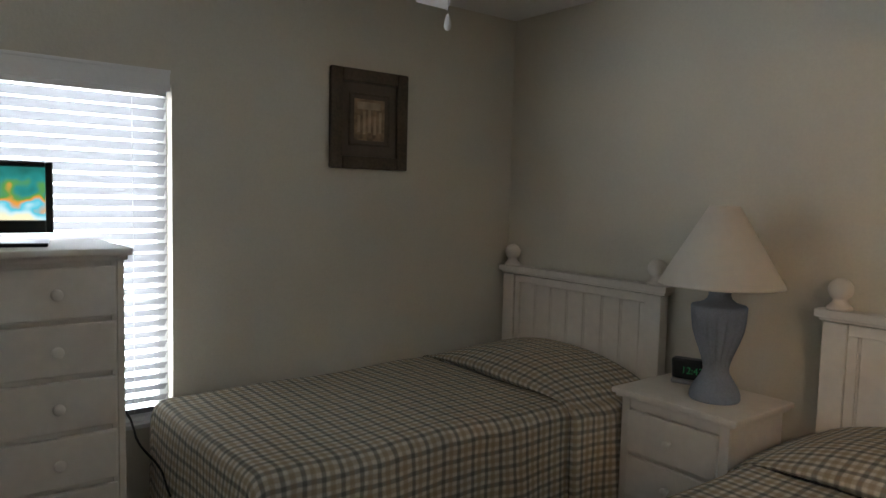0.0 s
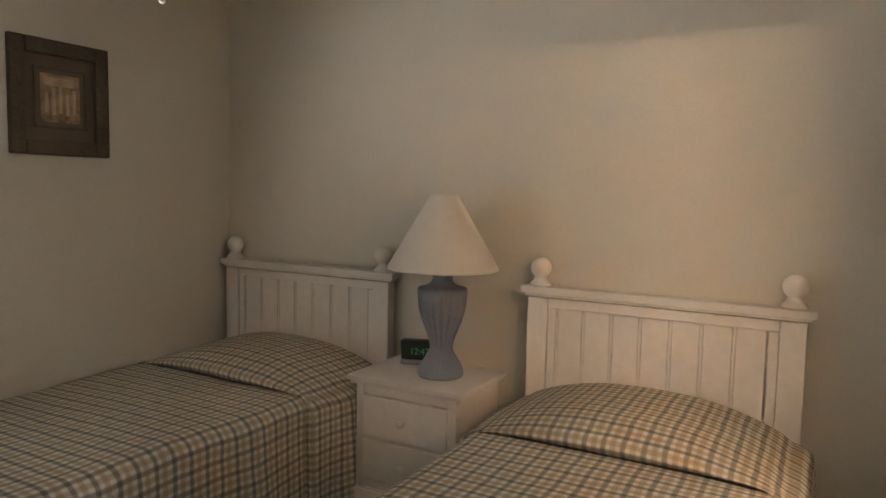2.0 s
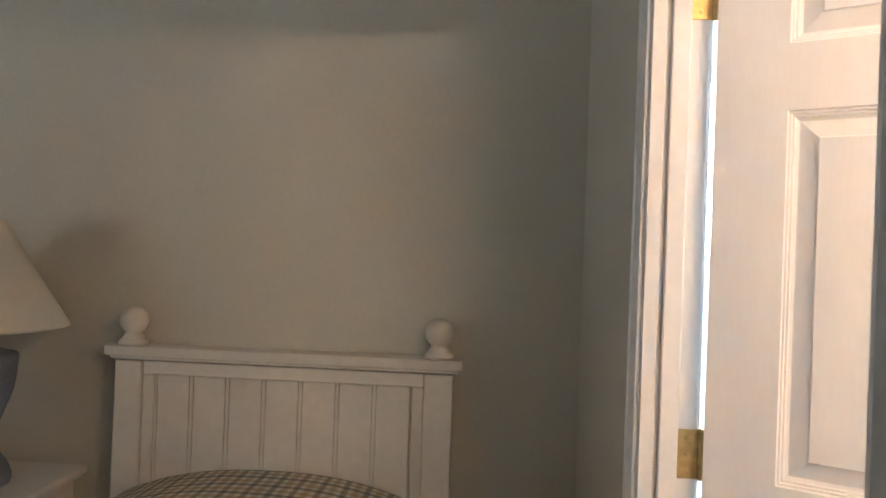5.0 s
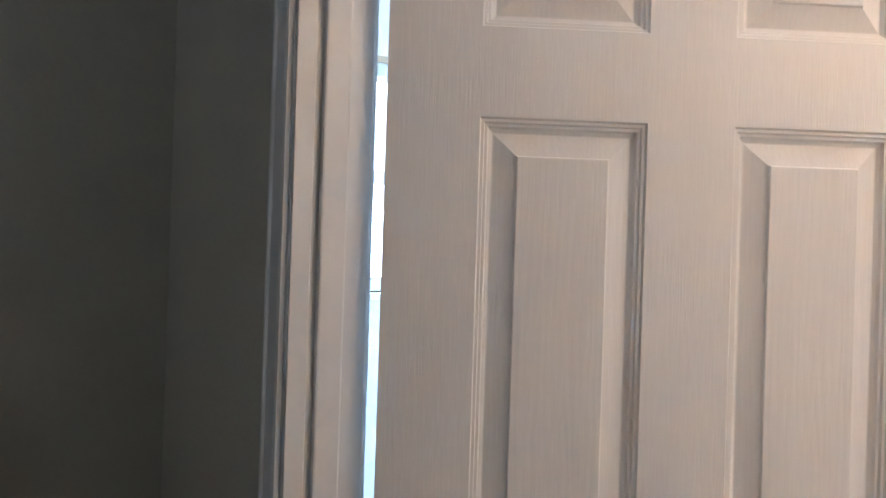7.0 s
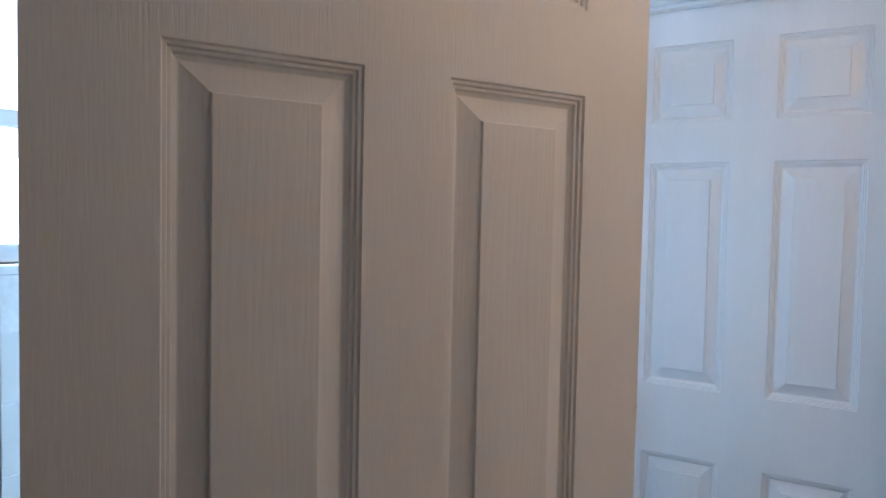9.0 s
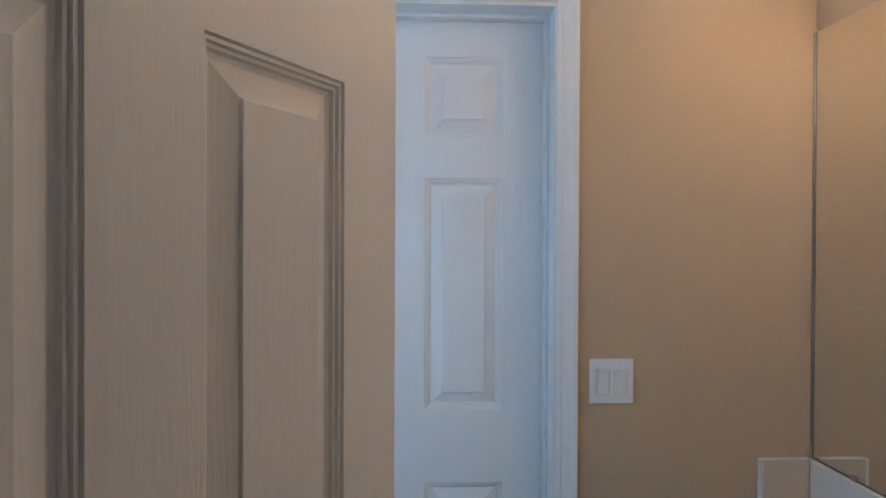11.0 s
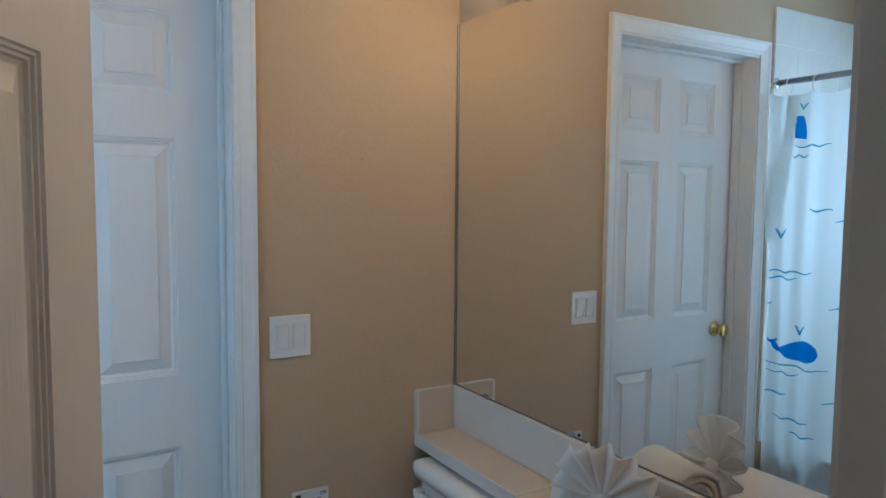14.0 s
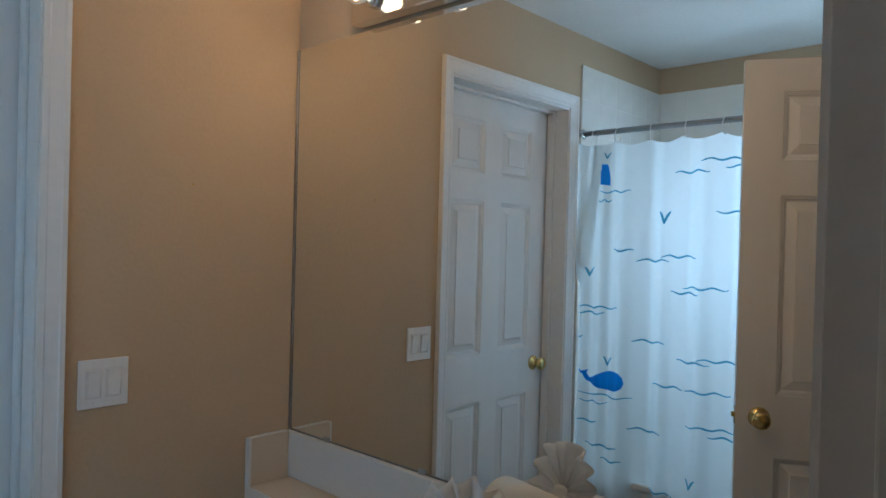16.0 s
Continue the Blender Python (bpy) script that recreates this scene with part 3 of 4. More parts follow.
def drawer_front(root, x0, x1, y, z0, z1, knob_r=0.016, knobs=(0.5,)):
    """A proud drawer front with eased edges and a turned knob; front faces -y."""
    d = part("drawer", boxes(((x0, y - 0.014, z0), (x1, y + 0.006, z1)), bevel=0.006), M_FURN, root)
    for k in knobs:
        bm = bmesh.new()
        cx, cz = x0 + (x1 - x0) * k, (z0 + z1) / 2
        lathe(bm, [(0.001, 0), (0.010, 0), (0.008, 0.010), (0.009, 0.014), (knob_r, 0.020), (knob_r, 0.026), (knob_r * 0.7, 0.031), (0.001, 0.032)], 20, axis="y")
        for v in bm.verts:
            v.co = Vector((cx + v.co.x, y - 0.014 - v.co.y, cz + v.co.z))
        part("knob", bm, M_FURN, d, "small turned white knob", True)


NX0, NX1, NY, NZ = -2.065, -1.517, 0.395, 0.650
stand = thing("nightstand", pose((NX0 + NX1) / 2, NY, 0), "white painted nightstand with drawers between the beds", "nightstand")
w = (NX1 - NX0) / 2
dp = Y2 - 0.02 - NY
part("top", boxes(((-w, 0, NZ - 0.022), (w, dp, NZ)), ((-w + 0.012, 0.012, NZ - 0.036), (w - 0.012, dp - 0.005, NZ - 0.022)), bevel=0.005), M_FURN, stand)
for sgn in (-1, 1):
    xa, xb = sorted((sgn * (w - 0.038), sgn * (w - 0.056)))
    part("side_panel", boxes(((xa, 0.046, 0.10), (xb, dp - 0.01, NZ - 0.037)), bevel=0.003), M_FURN, stand)
part("face_frame", boxes(((-w + 0.038, 0.024, 0.16), (-w + 0.076, 0.045, NZ - 0.037)), ((w - 0.076, 0.024, 0.16), (w - 0.038, 0.045, NZ - 0.037)), ((-w + 0.0765, 0.026, NZ - 0.072), (w - 0.0765, 0.045, NZ - 0.038)), ((-w + 0.0765, 0.026, 0.378), (w - 0.0765, 0.045, 0.404)), ((-w + 0.0765, 0.026, 0.16), (w - 0.0765, 0.045, 0.222)), bevel=0.002), M_FURN, stand)
part("plinth", boxes(((-w + 0.030, 0.014, 0.098), (w - 0.030, dp - 0.012, 0.166)), ((-w + 0.034, 0.019, 0.166), (w - 0.034, 0.0235, 0.176)), bevel=0.005), M_FURN, stand)
part("carcass", boxes(((-w + 0.057, 0.046, 0.167), (w - 0.057, dp - 0.012, NZ - 0.04))), M_FURN, stand)
for z0, z1 in ((0.399, 0.572), (0.216, 0.383)):
    drawer_front(stand, -w + 0.078, w - 0.076, 0.024, z0, z1)
for fx in (-w + 0.075, w - 0.075):
    for fy in (0.055, dp - 0.06):
        bm = bmesh.new()
        lathe(bm, [(0.001, 0.0), (0.020, 0.0), (0.030, 0.012), (0.036, 0.034), (0.034, 0.058), (0.024, 0.074), (0.022, 0.080), (0.030, 0.086), (0.030, 0.0975), (0.001, 0.0978)], 24, at=(fx, fy, 0))
        part("foot", bm, M_FURN, stand, "turned bun foot", True)

LX, LY = -1.735, 0.60
tl = thing("table_lamp", pose(LX + 0.008, LY, NZ), "grey-blue fluted urn lamp with cream cone shade", "lamp")
bm = bmesh.new()
lathe(bm, [(0.001, 0.0), (0.093, 0.0), (0.096, 0.008), (0.095, 0.024), (0.090, 0.040), (0.082, 0.056), (0.068, 0.078), (0.054, 0.100), (0.048, 0.118), (0.050, 0.135), (0.058, 0.165), (0.070, 0.197), (0.085, 0.236), (0.097, 0.276), (0.102, 0.312), (0.1035, 0.342), (0.1045, 0.366), (0.101, 0.372), (0.082, 0.3765), (0.062, 0.384), (0.047, 0.396), (0.041, 0.410), (0.042, 0.424), (0.050, 0.440), (0.053, 0.449), (0.053, 0.460), (0.040, 0.466), (0.001, 0.467)], 96, flute=16, depth=0.016, band=(0.14, 0.335))
part("base", bm, M_LAMPBASE, tl, "", True)
bm = bmesh.new()
lathe(bm, [(0.001, 0.436), (0.012, 0.437), (0.012, 0.52), (0.018, 0.525), (0.018, 0.56), (0.001, 0.562)], 16)
part("socket", bm, M_OLDBRASS, tl, "", True)
bm = bmesh.new()
n = 64
rs = [[bm.verts.new((r * math.cos(2 * math.pi * i / n), r * math.sin(2 * math.pi * i / n), h)) for i in range(n)] for r, h in ((0.233, 0.450), (0.232, 0.457), (0.146, 0.603), (0.059, 0.752), (0.057, 0.757))]
for a, b in zip(rs, rs[1:]):
    for i in range(n):
        bm.faces.new((a[i], a[(i + 1) % n], b[(i + 1) % n], b[i]))
sh = part("shade", bm, M_SHADE, tl, "cream cloth cone shade", True)
sol = sh.modifiers.new("cloth", "SOLIDIFY")
sol.thickness = 0.003
bm = bmesh.new()
lathe(bm, [(0.001, 0.752), (0.056, 0.7525), (0.056, 0.754), (0.001, 0.755)], 32)
part("spider", bm, M_OLDBRASS, tl)
bm = bmesh.new()
lathe(bm, [(0.001, 0.56), (0.015, 0.562), (0.018, 0.59), (0.03, 0.63), (0.026, 0.66), (0.001, 0.675)], 20)
part("bulb", bm, M_PORC, tl, "", True)

ck = thing("alarm_clock", pose(-1.905, 0.735, NZ, 0, 0, 20), "black digital alarm clock with green numerals and silver foot", "clock")
bm = bmesh.new()
vs = box(bm, (-0.090, -0.035, 0.017), (0.090, 0.05, 0.102))
for v in vs:
    if v.co.z > 0.05:
        v.co.y += 0.014 if v.co.y < 0 else -0.012
        v.co.x *= 1.02
    else:
        v.co.x *= 0.93
soften(bm, 0.012, 3)
part("case", bm, M_BLACK, ck, "", True)
part("foot", boxes(((-0.084, -0.048, 0), (0.084, 0.05, 0.020)), bevel=0.006), M_SILVER, ck)
writing("12:47", 0.040, Matrix.Translation((0.0, -0.0315, 0.056)) @ Matrix.Rotation(radians(81), 4, "X"), M_GREEN, "numerals", ck)

# ---------------------------------------------------------------- chest of drawers and television
CX, CY0, CY1, CH = -2.70, -2.06, -1.335, 1.225
chest = thing("chest_of_drawers", pose(CX, (CY0 + CY1) / 2, 0, 0, 0, 90), "tall white painted chest of drawers before the window", "chest")
hw, cd = (CY1 - CY0) / 2, CX - X1 - 0.04      # local x across, +y towards the wall
part("top", boxes(((-hw - 0.022, -0.025, CH - 0.024), (hw + 0.022, cd, CH)), ((-hw - 0.010, -0.013, CH - 0.042), (hw + 0.010, cd - 0.005, CH - 0.024)), bevel=0.006), M_FURN, chest)
for s in (-1, 1):
    a, b = sorted((s * hw, s * (hw - 0.022)))
    part("side_panel", boxes(((a, 0.0, 0.0), (b, cd - 0.01, CH - 0.043)), bevel=0.003), M_FURN, chest)
part("face_frame", boxes(((-hw + 0.0225, 0.002, 0.0), (-hw + 0.04, 0.02, CH - 0.043)), ((hw - 0.04, 0.002, 0.0), (hw - 0.0225, 0.02, CH - 0.043)), ((-hw + 0.041, 0.003, 0.0), (hw - 0.041, 0.02, 0.07)), ((-hw + 0.041, 0.003, CH - 0.07), (hw - 0.041, 0.02, CH - 0.043)), bevel=0.002), M_FURN, chest)
part("carcass", boxes(((-hw + 0.0405, 0.0075, 0.0705), (hw - 0.0405, 0.021, CH - 0.0705)), ((-hw + 0.024, 0.0212, 0.05), (hw - 0.024, cd - 0.012, CH - 0.045))), M_FURN, chest)
for i in range(6):
    z1 = 1.168 - 0.180 * i
    drawer_front(chest, -hw + 0.028, hw - 0.028, 0.0, z1 - 0.163, z1, 0.018, (0.26, 0.74))

tv = thing("television", pose(-2.92, -1.74, CH, 0, 0, 80), "small flat television, switched on, on the white chest", "television")
part("bezel", boxes(((-0.235, -0.02, 0.040), (-0.213, 0.03, 0.272)), ((0.213, -0.02, 0.040), (0.235, 0.03, 0.272)), ((-0.213, -0.02, 0.040), (0.213, 0.03, 0.082)), ((-0.213, -0.02, 0.255), (0.213, 0.03, 0.272)), bevel=0.005), M_BLACK, tv)
part("back_shell", boxes(((-0.225, 0.031, 0.045), (0.225, 0.075, 0.268)), bevel=0.018), M_BLACK, tv)
part("stand", boxes(((-0.045, 0.01, 0.012), (0.045, 0.05, 0.07)), ((-0.22, -0.09, 0.0), (0.22, 0.09, 0.013)), bevel=0.005), M_BLACK, tv)
SCR = bpy.data.materials.new("lit_screen")
SCR.use_nodes = True
nt = SCR.node_tree
bs = nt.nodes["Principled BSDF"]
bs.inputs["Roughness"].default_value = 0.15
tc, no, rp = nt.nodes.new("ShaderNodeTexCoord"), nt.nodes.new("ShaderNodeTexNoise"), nt.nodes.new("ShaderNodeValToRGB")
no.inputs["Scale"].default_value, no.inputs["Detail"].default_value = 16, 1.5
sp, ma = nt.nodes.new("ShaderNodeSeparateXYZ"), nt.nodes.new("ShaderNodeMath")
ma.operation = "MULTIPLY_ADD"
ma.inputs[1].default_value = 4.2
nt.links.new(tc.outputs["Object"], no.inputs["Vector"])
nt.links.new(tc.outputs["Object"], sp.inputs[0])
nt.links.new(sp.outputs[2], ma.inputs[0])
nt.links.new(no.outputs["Fac"], ma.inputs[2])
sc = nt.nodes.new("ShaderNodeMapRange")
sc.inputs[1].default_value, sc.inputs[2].default_value = 0.75, 1.65
nt.links.new(ma.outputs[0], sc.inputs[0])
nt.links.new(sc.outputs[0], rp.inputs[0])
el = rp.color_ramp.elements
el[0].position, el[0].color = 0.0, (0.9, 0.85, 0.55, 1)
el[1].position, el[1].color = 0.95, (0.01, 0.13, 0.11, 1)
for q, c in ((0.18, (0.55, 0.80, 0.85, 1)), (0.33, (0.08, 0.55, 0.68, 1)), (0.45, (0.75, 0.32, 0.05, 1)), (0.55, (0.10, 0.30, 0.06, 1)), (0.70, (0.02, 0.24, 0.22, 1))):
    e = el.new(q)
    e.color = c
nt.links.new(rp.outputs[0], bs.inputs["Emission Color"])
bs.inputs["Base Color"].default_value = (0.02, 0.02, 0.02, 1)
bs.inputs["Emission Strength"].default_value = 0.4
part("screen", boxes(((-0.212, -0.012, 0.083), (0.212, 0.028, 0.254))), SCR, tv, "lit screen with blurred green, cyan and orange areas")

bm = bmesh.new()
cu = [Vector((-3.0 + 0.02 * i, -1.29 + 0.012 * i + 0.01 * math.sin(i), 0.62 - 0.028 * i)) for i in range(12)]
for a, b in zip(cu, cu[1:]):
    m = look(a, b)
    box(bm, (-0.003, -0.003, -(b - a).length), (0.003, 0.003, 0), m)
tagged(link("power_cord", bm, M_BLACK), "thin black cord hanging behind the white chest", "cord")

# ---------------------------------------------------------------- picture and fan
pc = thing("framed_picture", pose(X1, -0.113, 1.77, 0, 0, 90), "dark bronze framed sepia print on the cream wall", "picture")
pw, phh = 0.215, 0.235
fb = 0.062
for lo, hi in (((-pw, -0.03, -phh), (-pw + fb, -0.001, phh)), ((pw - fb, -0.03, -phh), (pw, -0.001, phh)), ((-pw + fb, -0.03, -phh), (pw - fb, -0.001, -phh + fb)), ((-pw + fb, -0.03, phh - fb), (pw - fb, -0.001, phh))):
    part("frame", boxes((lo, hi), bevel=0.008), M_FRAME, pc)
part("mat", boxes(((-pw + fb, -0.012, -phh + fb), (pw - fb, -0.003, phh - fb))), M_MAT, pc)
part("inner_frame", boxes(((-0.115, -0.018, -0.125), (-0.103, -0.0125, 0.125)), ((0.103, -0.018, -0.125), (0.115, -0.0125, 0.125)), ((-0.103, -0.018, -0.125), (0.103, -0.0125, -0.113)), ((-0.103, -0.018, 0.113), (0.103, -0.0125, 0.125)), bevel=0.002), M_FRAME, pc)
part("print", boxes(((-0.085, -0.0145, -0.098), (0.085, -0.0125, 0.098))), M_ART, pc)
bm = bmesh.new()
for i in range(5):
    x = -0.06 + 0.03 * i
    box(bm, (x - 0.008, -0.0155, -0.06 - 0.008 * (i % 2)), (x + 0.007, -0.0147, 0.02 + 0.02 * ((i * 7) % 3)))
box(bm, (-0.07, -0.0154, 0.05), (0.06, -0.0147, 0.085))
part("print", bm, M_ART2, pc)

fan = thing("ceiling_fan", pose(-2.01, -0.555, 0), "white ceiling fan with pull chain under the ceiling", "fan")
bm = bmesh.new()
lathe(bm, [(0.001, CZ), (0.07, CZ), (0.065, CZ - 0.04), (0.014, CZ - 0.05), (0.014, CZ - 0.14), (0.09, CZ - 0.16), (0.105, CZ - 0.20), (0.10, CZ - 0.27), (0.06, CZ - 0.30), (0.055, CZ - 0.35), (0.001, CZ - 0.352)], 32)
part("motor_housing", bm, M_VINYLW, fan, "", True)
for k in range(5):
    m = Matrix.Rotation(radians(72 * k + 76), 4, "Z") @ Matrix.Translation((0, 0, CZ - 0.238)) @ Matrix.Rotation(radians(11), 4, "X")
    bm = bmesh.new()
    box(bm, (0.16, -0.062, -0.003), (0.60, 0.066, 0.003), m)
    soften(bm, 0.0025)
    part("blade", bm, M_VINYLW, fan)
    bm = bmesh.new()
    box(bm, (0.07, -0.018, -0.006), (0.20, 0.018, -0.0032), m)
    part("blade_arm", bm, M_BRASS, fan)
bm = bmesh.new()
lathe(bm, [(0.0008, 1.980), (0.0012, 1.982), (0.0012, 2.05), (0.0008, 2.051)], 8)
part("pull_chain", bm, M_STEEL, fan)
bm = bmesh.new()
lathe(bm, [(0.001, 1.930), (0.008, 1.933), (0.012, 1.945), (0.008, 1.967), (0.003, 1.980), (0.001, 1.981)], 16)
part("chain_pull", bm, M_VINYLW, fan, "white teardrop chain pull", True)

# ---------------------------------------------------------------- bathroom: mirror, light, counter
MX0, MX1, MZ0, MZ1 = 0.16, XT - 0.012, 0.889, 1.989
mir = thing("wall_mirror", pose(0, YM, 0), "large frameless wall mirror above the counter", "mirror")
part("glass", boxes(((MX0, 0.001, MZ0), (MX1, 0.006, MZ1))), M_MIRROR, mir)
part("side_channel", boxes(((MX1 + 0.0022, 0.001, MZ0 - 0.004), (XT - 0.0005, 0.009, MZ1)), bevel=0.001), M_STEEL, mir, "narrow grey channel beside the glass")
part("edge", boxes(((MX1, 0.001, MZ0), (MX1 + 0.002, 0.0072, MZ1)), ((MX0, 0.001, MZ0 - 0.004), (MX1, 0.0072, MZ0))), M_EDGE, mir)
for x in (1.50, 1.13, 0.55):
    part("clip", boxes(((x - 0.012, 0.001, MZ0 - 0.012), (x + 0.012, 0.010, MZ0 + 0.008)), bevel=0.002), M_STEEL, mir)

bar = thing("vanity_light", pose(0, YM, 0), "chrome vanity light bar with globe bulbs, lit, above the mirror", "light")
part("backplate", boxes(((0.42, 0.001, 1.995), (1.386, 0.05, 2.10)), bevel=0.006), M_CHROME, bar)
for i in range(6):
    x = 1.30 - 0.158 * i
    bm = bmesh.new()
    lathe(bm, [(0.001, 0.05), (0.026, 0.051), (0.026, 0.066), (0.018, 0.072), (0.001, 0.073)], 20, axis="y")
    for v in bm.verts:
        v.co += Vector((x, 0, 2.048))
    sk = part("socket", bm, M_CHROME, bar, "", True)
    bm = bmesh.new()
    bmesh.ops.create_uvsphere(bm, u_segments=24, v_segments=14, radius=0.034, matrix=Matrix.Translation((x, 0.104, 2.052)))
    bl = part("bulb", bm, M_CLEAR, bar, "clear lit globe bulb", True)
    bl.visible_shadow = False
    bm = bmesh.new()
    bmesh.ops.create_uvsphere(bm, u_segments=14, v_segments=8, radius=0.011, matrix=Matrix.Translation((x, 0.108, 2.052)) @ Matrix.Diagonal((1.5, 1, 0.8, 1)))
    part("filament", bm, M_BULB, bl, "glowing filament", True)
    lamp("vanity_lamp", "POINT", Matrix.Translation((x, YM + 0.108, 2.052)), 3.1, (1.0, 0.69, 0.42), radius=0.020)

CTZ, CTY = 0.753, -1.312
ct = thing("vanity_counter", pose(0, 0, 0), "white laminate counter with backsplash under the mirror", "counter")
bm = bmesh.new()
box(bm, (1.16, YM + 0.001, CTZ - 0.038), (XT - 0.001, CTY, CTZ))
box(bm, (TW + 0.002, YM + 0.001, CTZ - 0.038), (1.16, -0.93, CTZ))
soften(bm, 0.004)
part("worktop", bm, M_TOP, ct, "beige laminate worktop")
part("backsplash", boxes(((TW + 0.002, YM + 0.001, CTZ + 0.0005), (XT - 0.001, YM + 0.019, MZ0 - 0.005)), bevel=0.003), M_LAM, ct)
part("side_splash", boxes(((XT - 0.020, YM + 0.020, CTZ + 0.0005), (XT - 0.001, CTY - 0.004, 0.885)), bevel=0.001), M_TOP, ct, "beige laminate side splash")
part("edge_band", boxes(((XT - 0.0205, CTY - 0.0038, CTZ + 0.0005), (XT - 0.001, CTY + 0.004, 0.8856)), ((XT - 0.0205, YM + 0.0195, 0.8853), (XT - 0.001, CTY - 0.0042, 0.8868)), bevel=0.0006), M_LAM, ct, "white laminate edge band")
part("front_edge", boxes(((1.16, CTY + 0.0002, CTZ - 0.038), (XT - 0.001, CTY + 0.003, CTZ - 0.001))), M_LAM, ct, "white laminate front edge")
vc = thing("vanity_cabinet", pose(0, 0, 0), "white vanity cabinet under the counter", "cabinet")
part("body", boxes(((TW + 0.005, YM + 0.005, 0.0), (1.09, -0.96, CTZ - 0.039)), bevel=0.003), M_FURN, vc)
for a, b in ((0.13, 0.59), (0.61, 1.07)):
    d = part("cabinet_door", boxes(((a, -0.9595, 0.12), (b, -0.942, 0.68)), bevel=0.004), M_FURN, vc)
    bm = bmesh.new()
    bmesh.ops.create_uvsphere(bm, u_segments=12, v_segments=8, radius=0.013, matrix=Matrix.Translation(((b - 0.04 if a < 0.3 else a + 0.04), -0.93, 0.6)))
    part("knob", bm, M_BRASS, d, "", True)

to = thing("toilet", pose(1.40, YM, 0), "white porcelain toilet under the narrow counter", "toilet")
part("tank", boxes(((-0.21, 0.02, 0.36), (0.21, 0.172, 0.644)), bevel=0.03), M_PORC, to, "", True)
part("tank_lid", boxes(((-0.225, 0.012, 0.645), (0.225, 0.190, 0.700)), bevel=0.024), M_PORC, to, "", True)
part("flush_handle", boxes(((0.10, 0.180, 0.60), (0.19, 0.195, 0.616)), ((0.165, 0.170, 0.595), (0.192, 0.199, 0.622)), bevel=0.005), M_PORC, to)
bm = bmesh.new()
lathe(bm, [(0.001, 0.0), (0.12, 0.0), (0.11, 0.12), (0.13, 0.24), (0.18, 0.34), (0.185, 0.37), (0.16, 0.375), (0.12, 0.30), (0.001, 0.22)], 36)
for v in bm.verts:
    v.co.y = v.co.y * 1.25 + 0.42
part("bowl", bm, M_PORC, to, "", True)
bm = bmesh.new()
lathe(bm, [(0.001, 0.376), (0.185, 0.376), (0.19, 0.386), (0.18, 0.40), (0.001, 0.405)], 36)
for v in bm.verts:
    v.co.y = v.co.y * 1.25 + 0.42
part("seat_lid", bm, M_PORC, to, "", True)

# light switches
sw = thing("light_switch", pose(XT, -0.9215, 1.0885, 0, 0, -90), "white double rocker light switch on the tan wall", "switch")
part("plate", boxes(((-0.0575, -0.0065, -0.0575), (0.0575, -0.0003, 0.0575)), bevel=0.003), M_VINYLW, sw)
for x in (-0.023, 0.023):
    bm = boxes(((x - 0.0150, -0.0125, -0.031), (x + 0.0150, -0.0066, 0.031)), bevel=0.0015)
    for v in bm.verts:
        if v.co.y < -0.009 and v.co.z < 0:
            v.co.y += 0.0055
    part("rocker", bm, M_VINYLW, sw)
    part("rocker_frame", boxes(((x - 0.0185, -0.0085, -0.035), (x - 0.0160, -0.0066, 0.035)), ((x + 0.0160, -0.0085, -0.035), (x + 0.0185, -0.0066, 0.035)), ((x - 0.0160, -0.0085, 0.0325), (x + 0.0160, -0.0066, 0.035)), ((x - 0.0160, -0.0085, -0.035), (x + 0.0160, -0.0066, -0.0325))), M_PORC, sw)
for x in (-0.023, 0.023):
    for zz in (-0.048, 0.048):
        part("screw", boxes(((x - 0.003, -0.0072, zz - 0.003), (x + 0.003, -0.0066, zz + 0.003))), M_PORC, sw)

# card on the wall
cd_ = thing("notice_card", pose(XT, -0.975, 0.62, 0, 0, -90), "small white card with dark print on the tan wall", "card")
part("card", boxes(((-0.052, -0.012, -0.045), (0.052, -0.001, 0.028)), bevel=0.001), M_PAPER, cd_)
for lo, hi in (((-0.045, -0.0127, 0.010), (-0.030, -0.0121, 0.021)), ((0.026, -0.0127, 0.016), (0.046, -0.0121, 0.019)), ((0.026, -0.0127, 0.011), (0.046, -0.0121, 0.013)), ((-0.04, -0.0127, 0.0), (0.03, -0.0121, 0.0025)), ((-0.04, -0.0127, -0.006), (0.02, -0.0121, -0.0035))):
    part("print_bar", boxes((lo, hi)), M_BLACK, cd_)

# nail in the tan wall
bm = bmesh.new()
lathe(bm, [(0.0005, 0), (0.004, 0.001), (0.003, 0.003), (0.0005, 0.0035)], 10, axis="x")
for v in bm.verts:
    v.co = Vector((XT - v.co.x, -1.136 + v.co.y, 1.575 + v.co.z))
tagged(link("wall_nail", bm, M_OLDBRASS), "small dark nail in the tan wall", "nail")


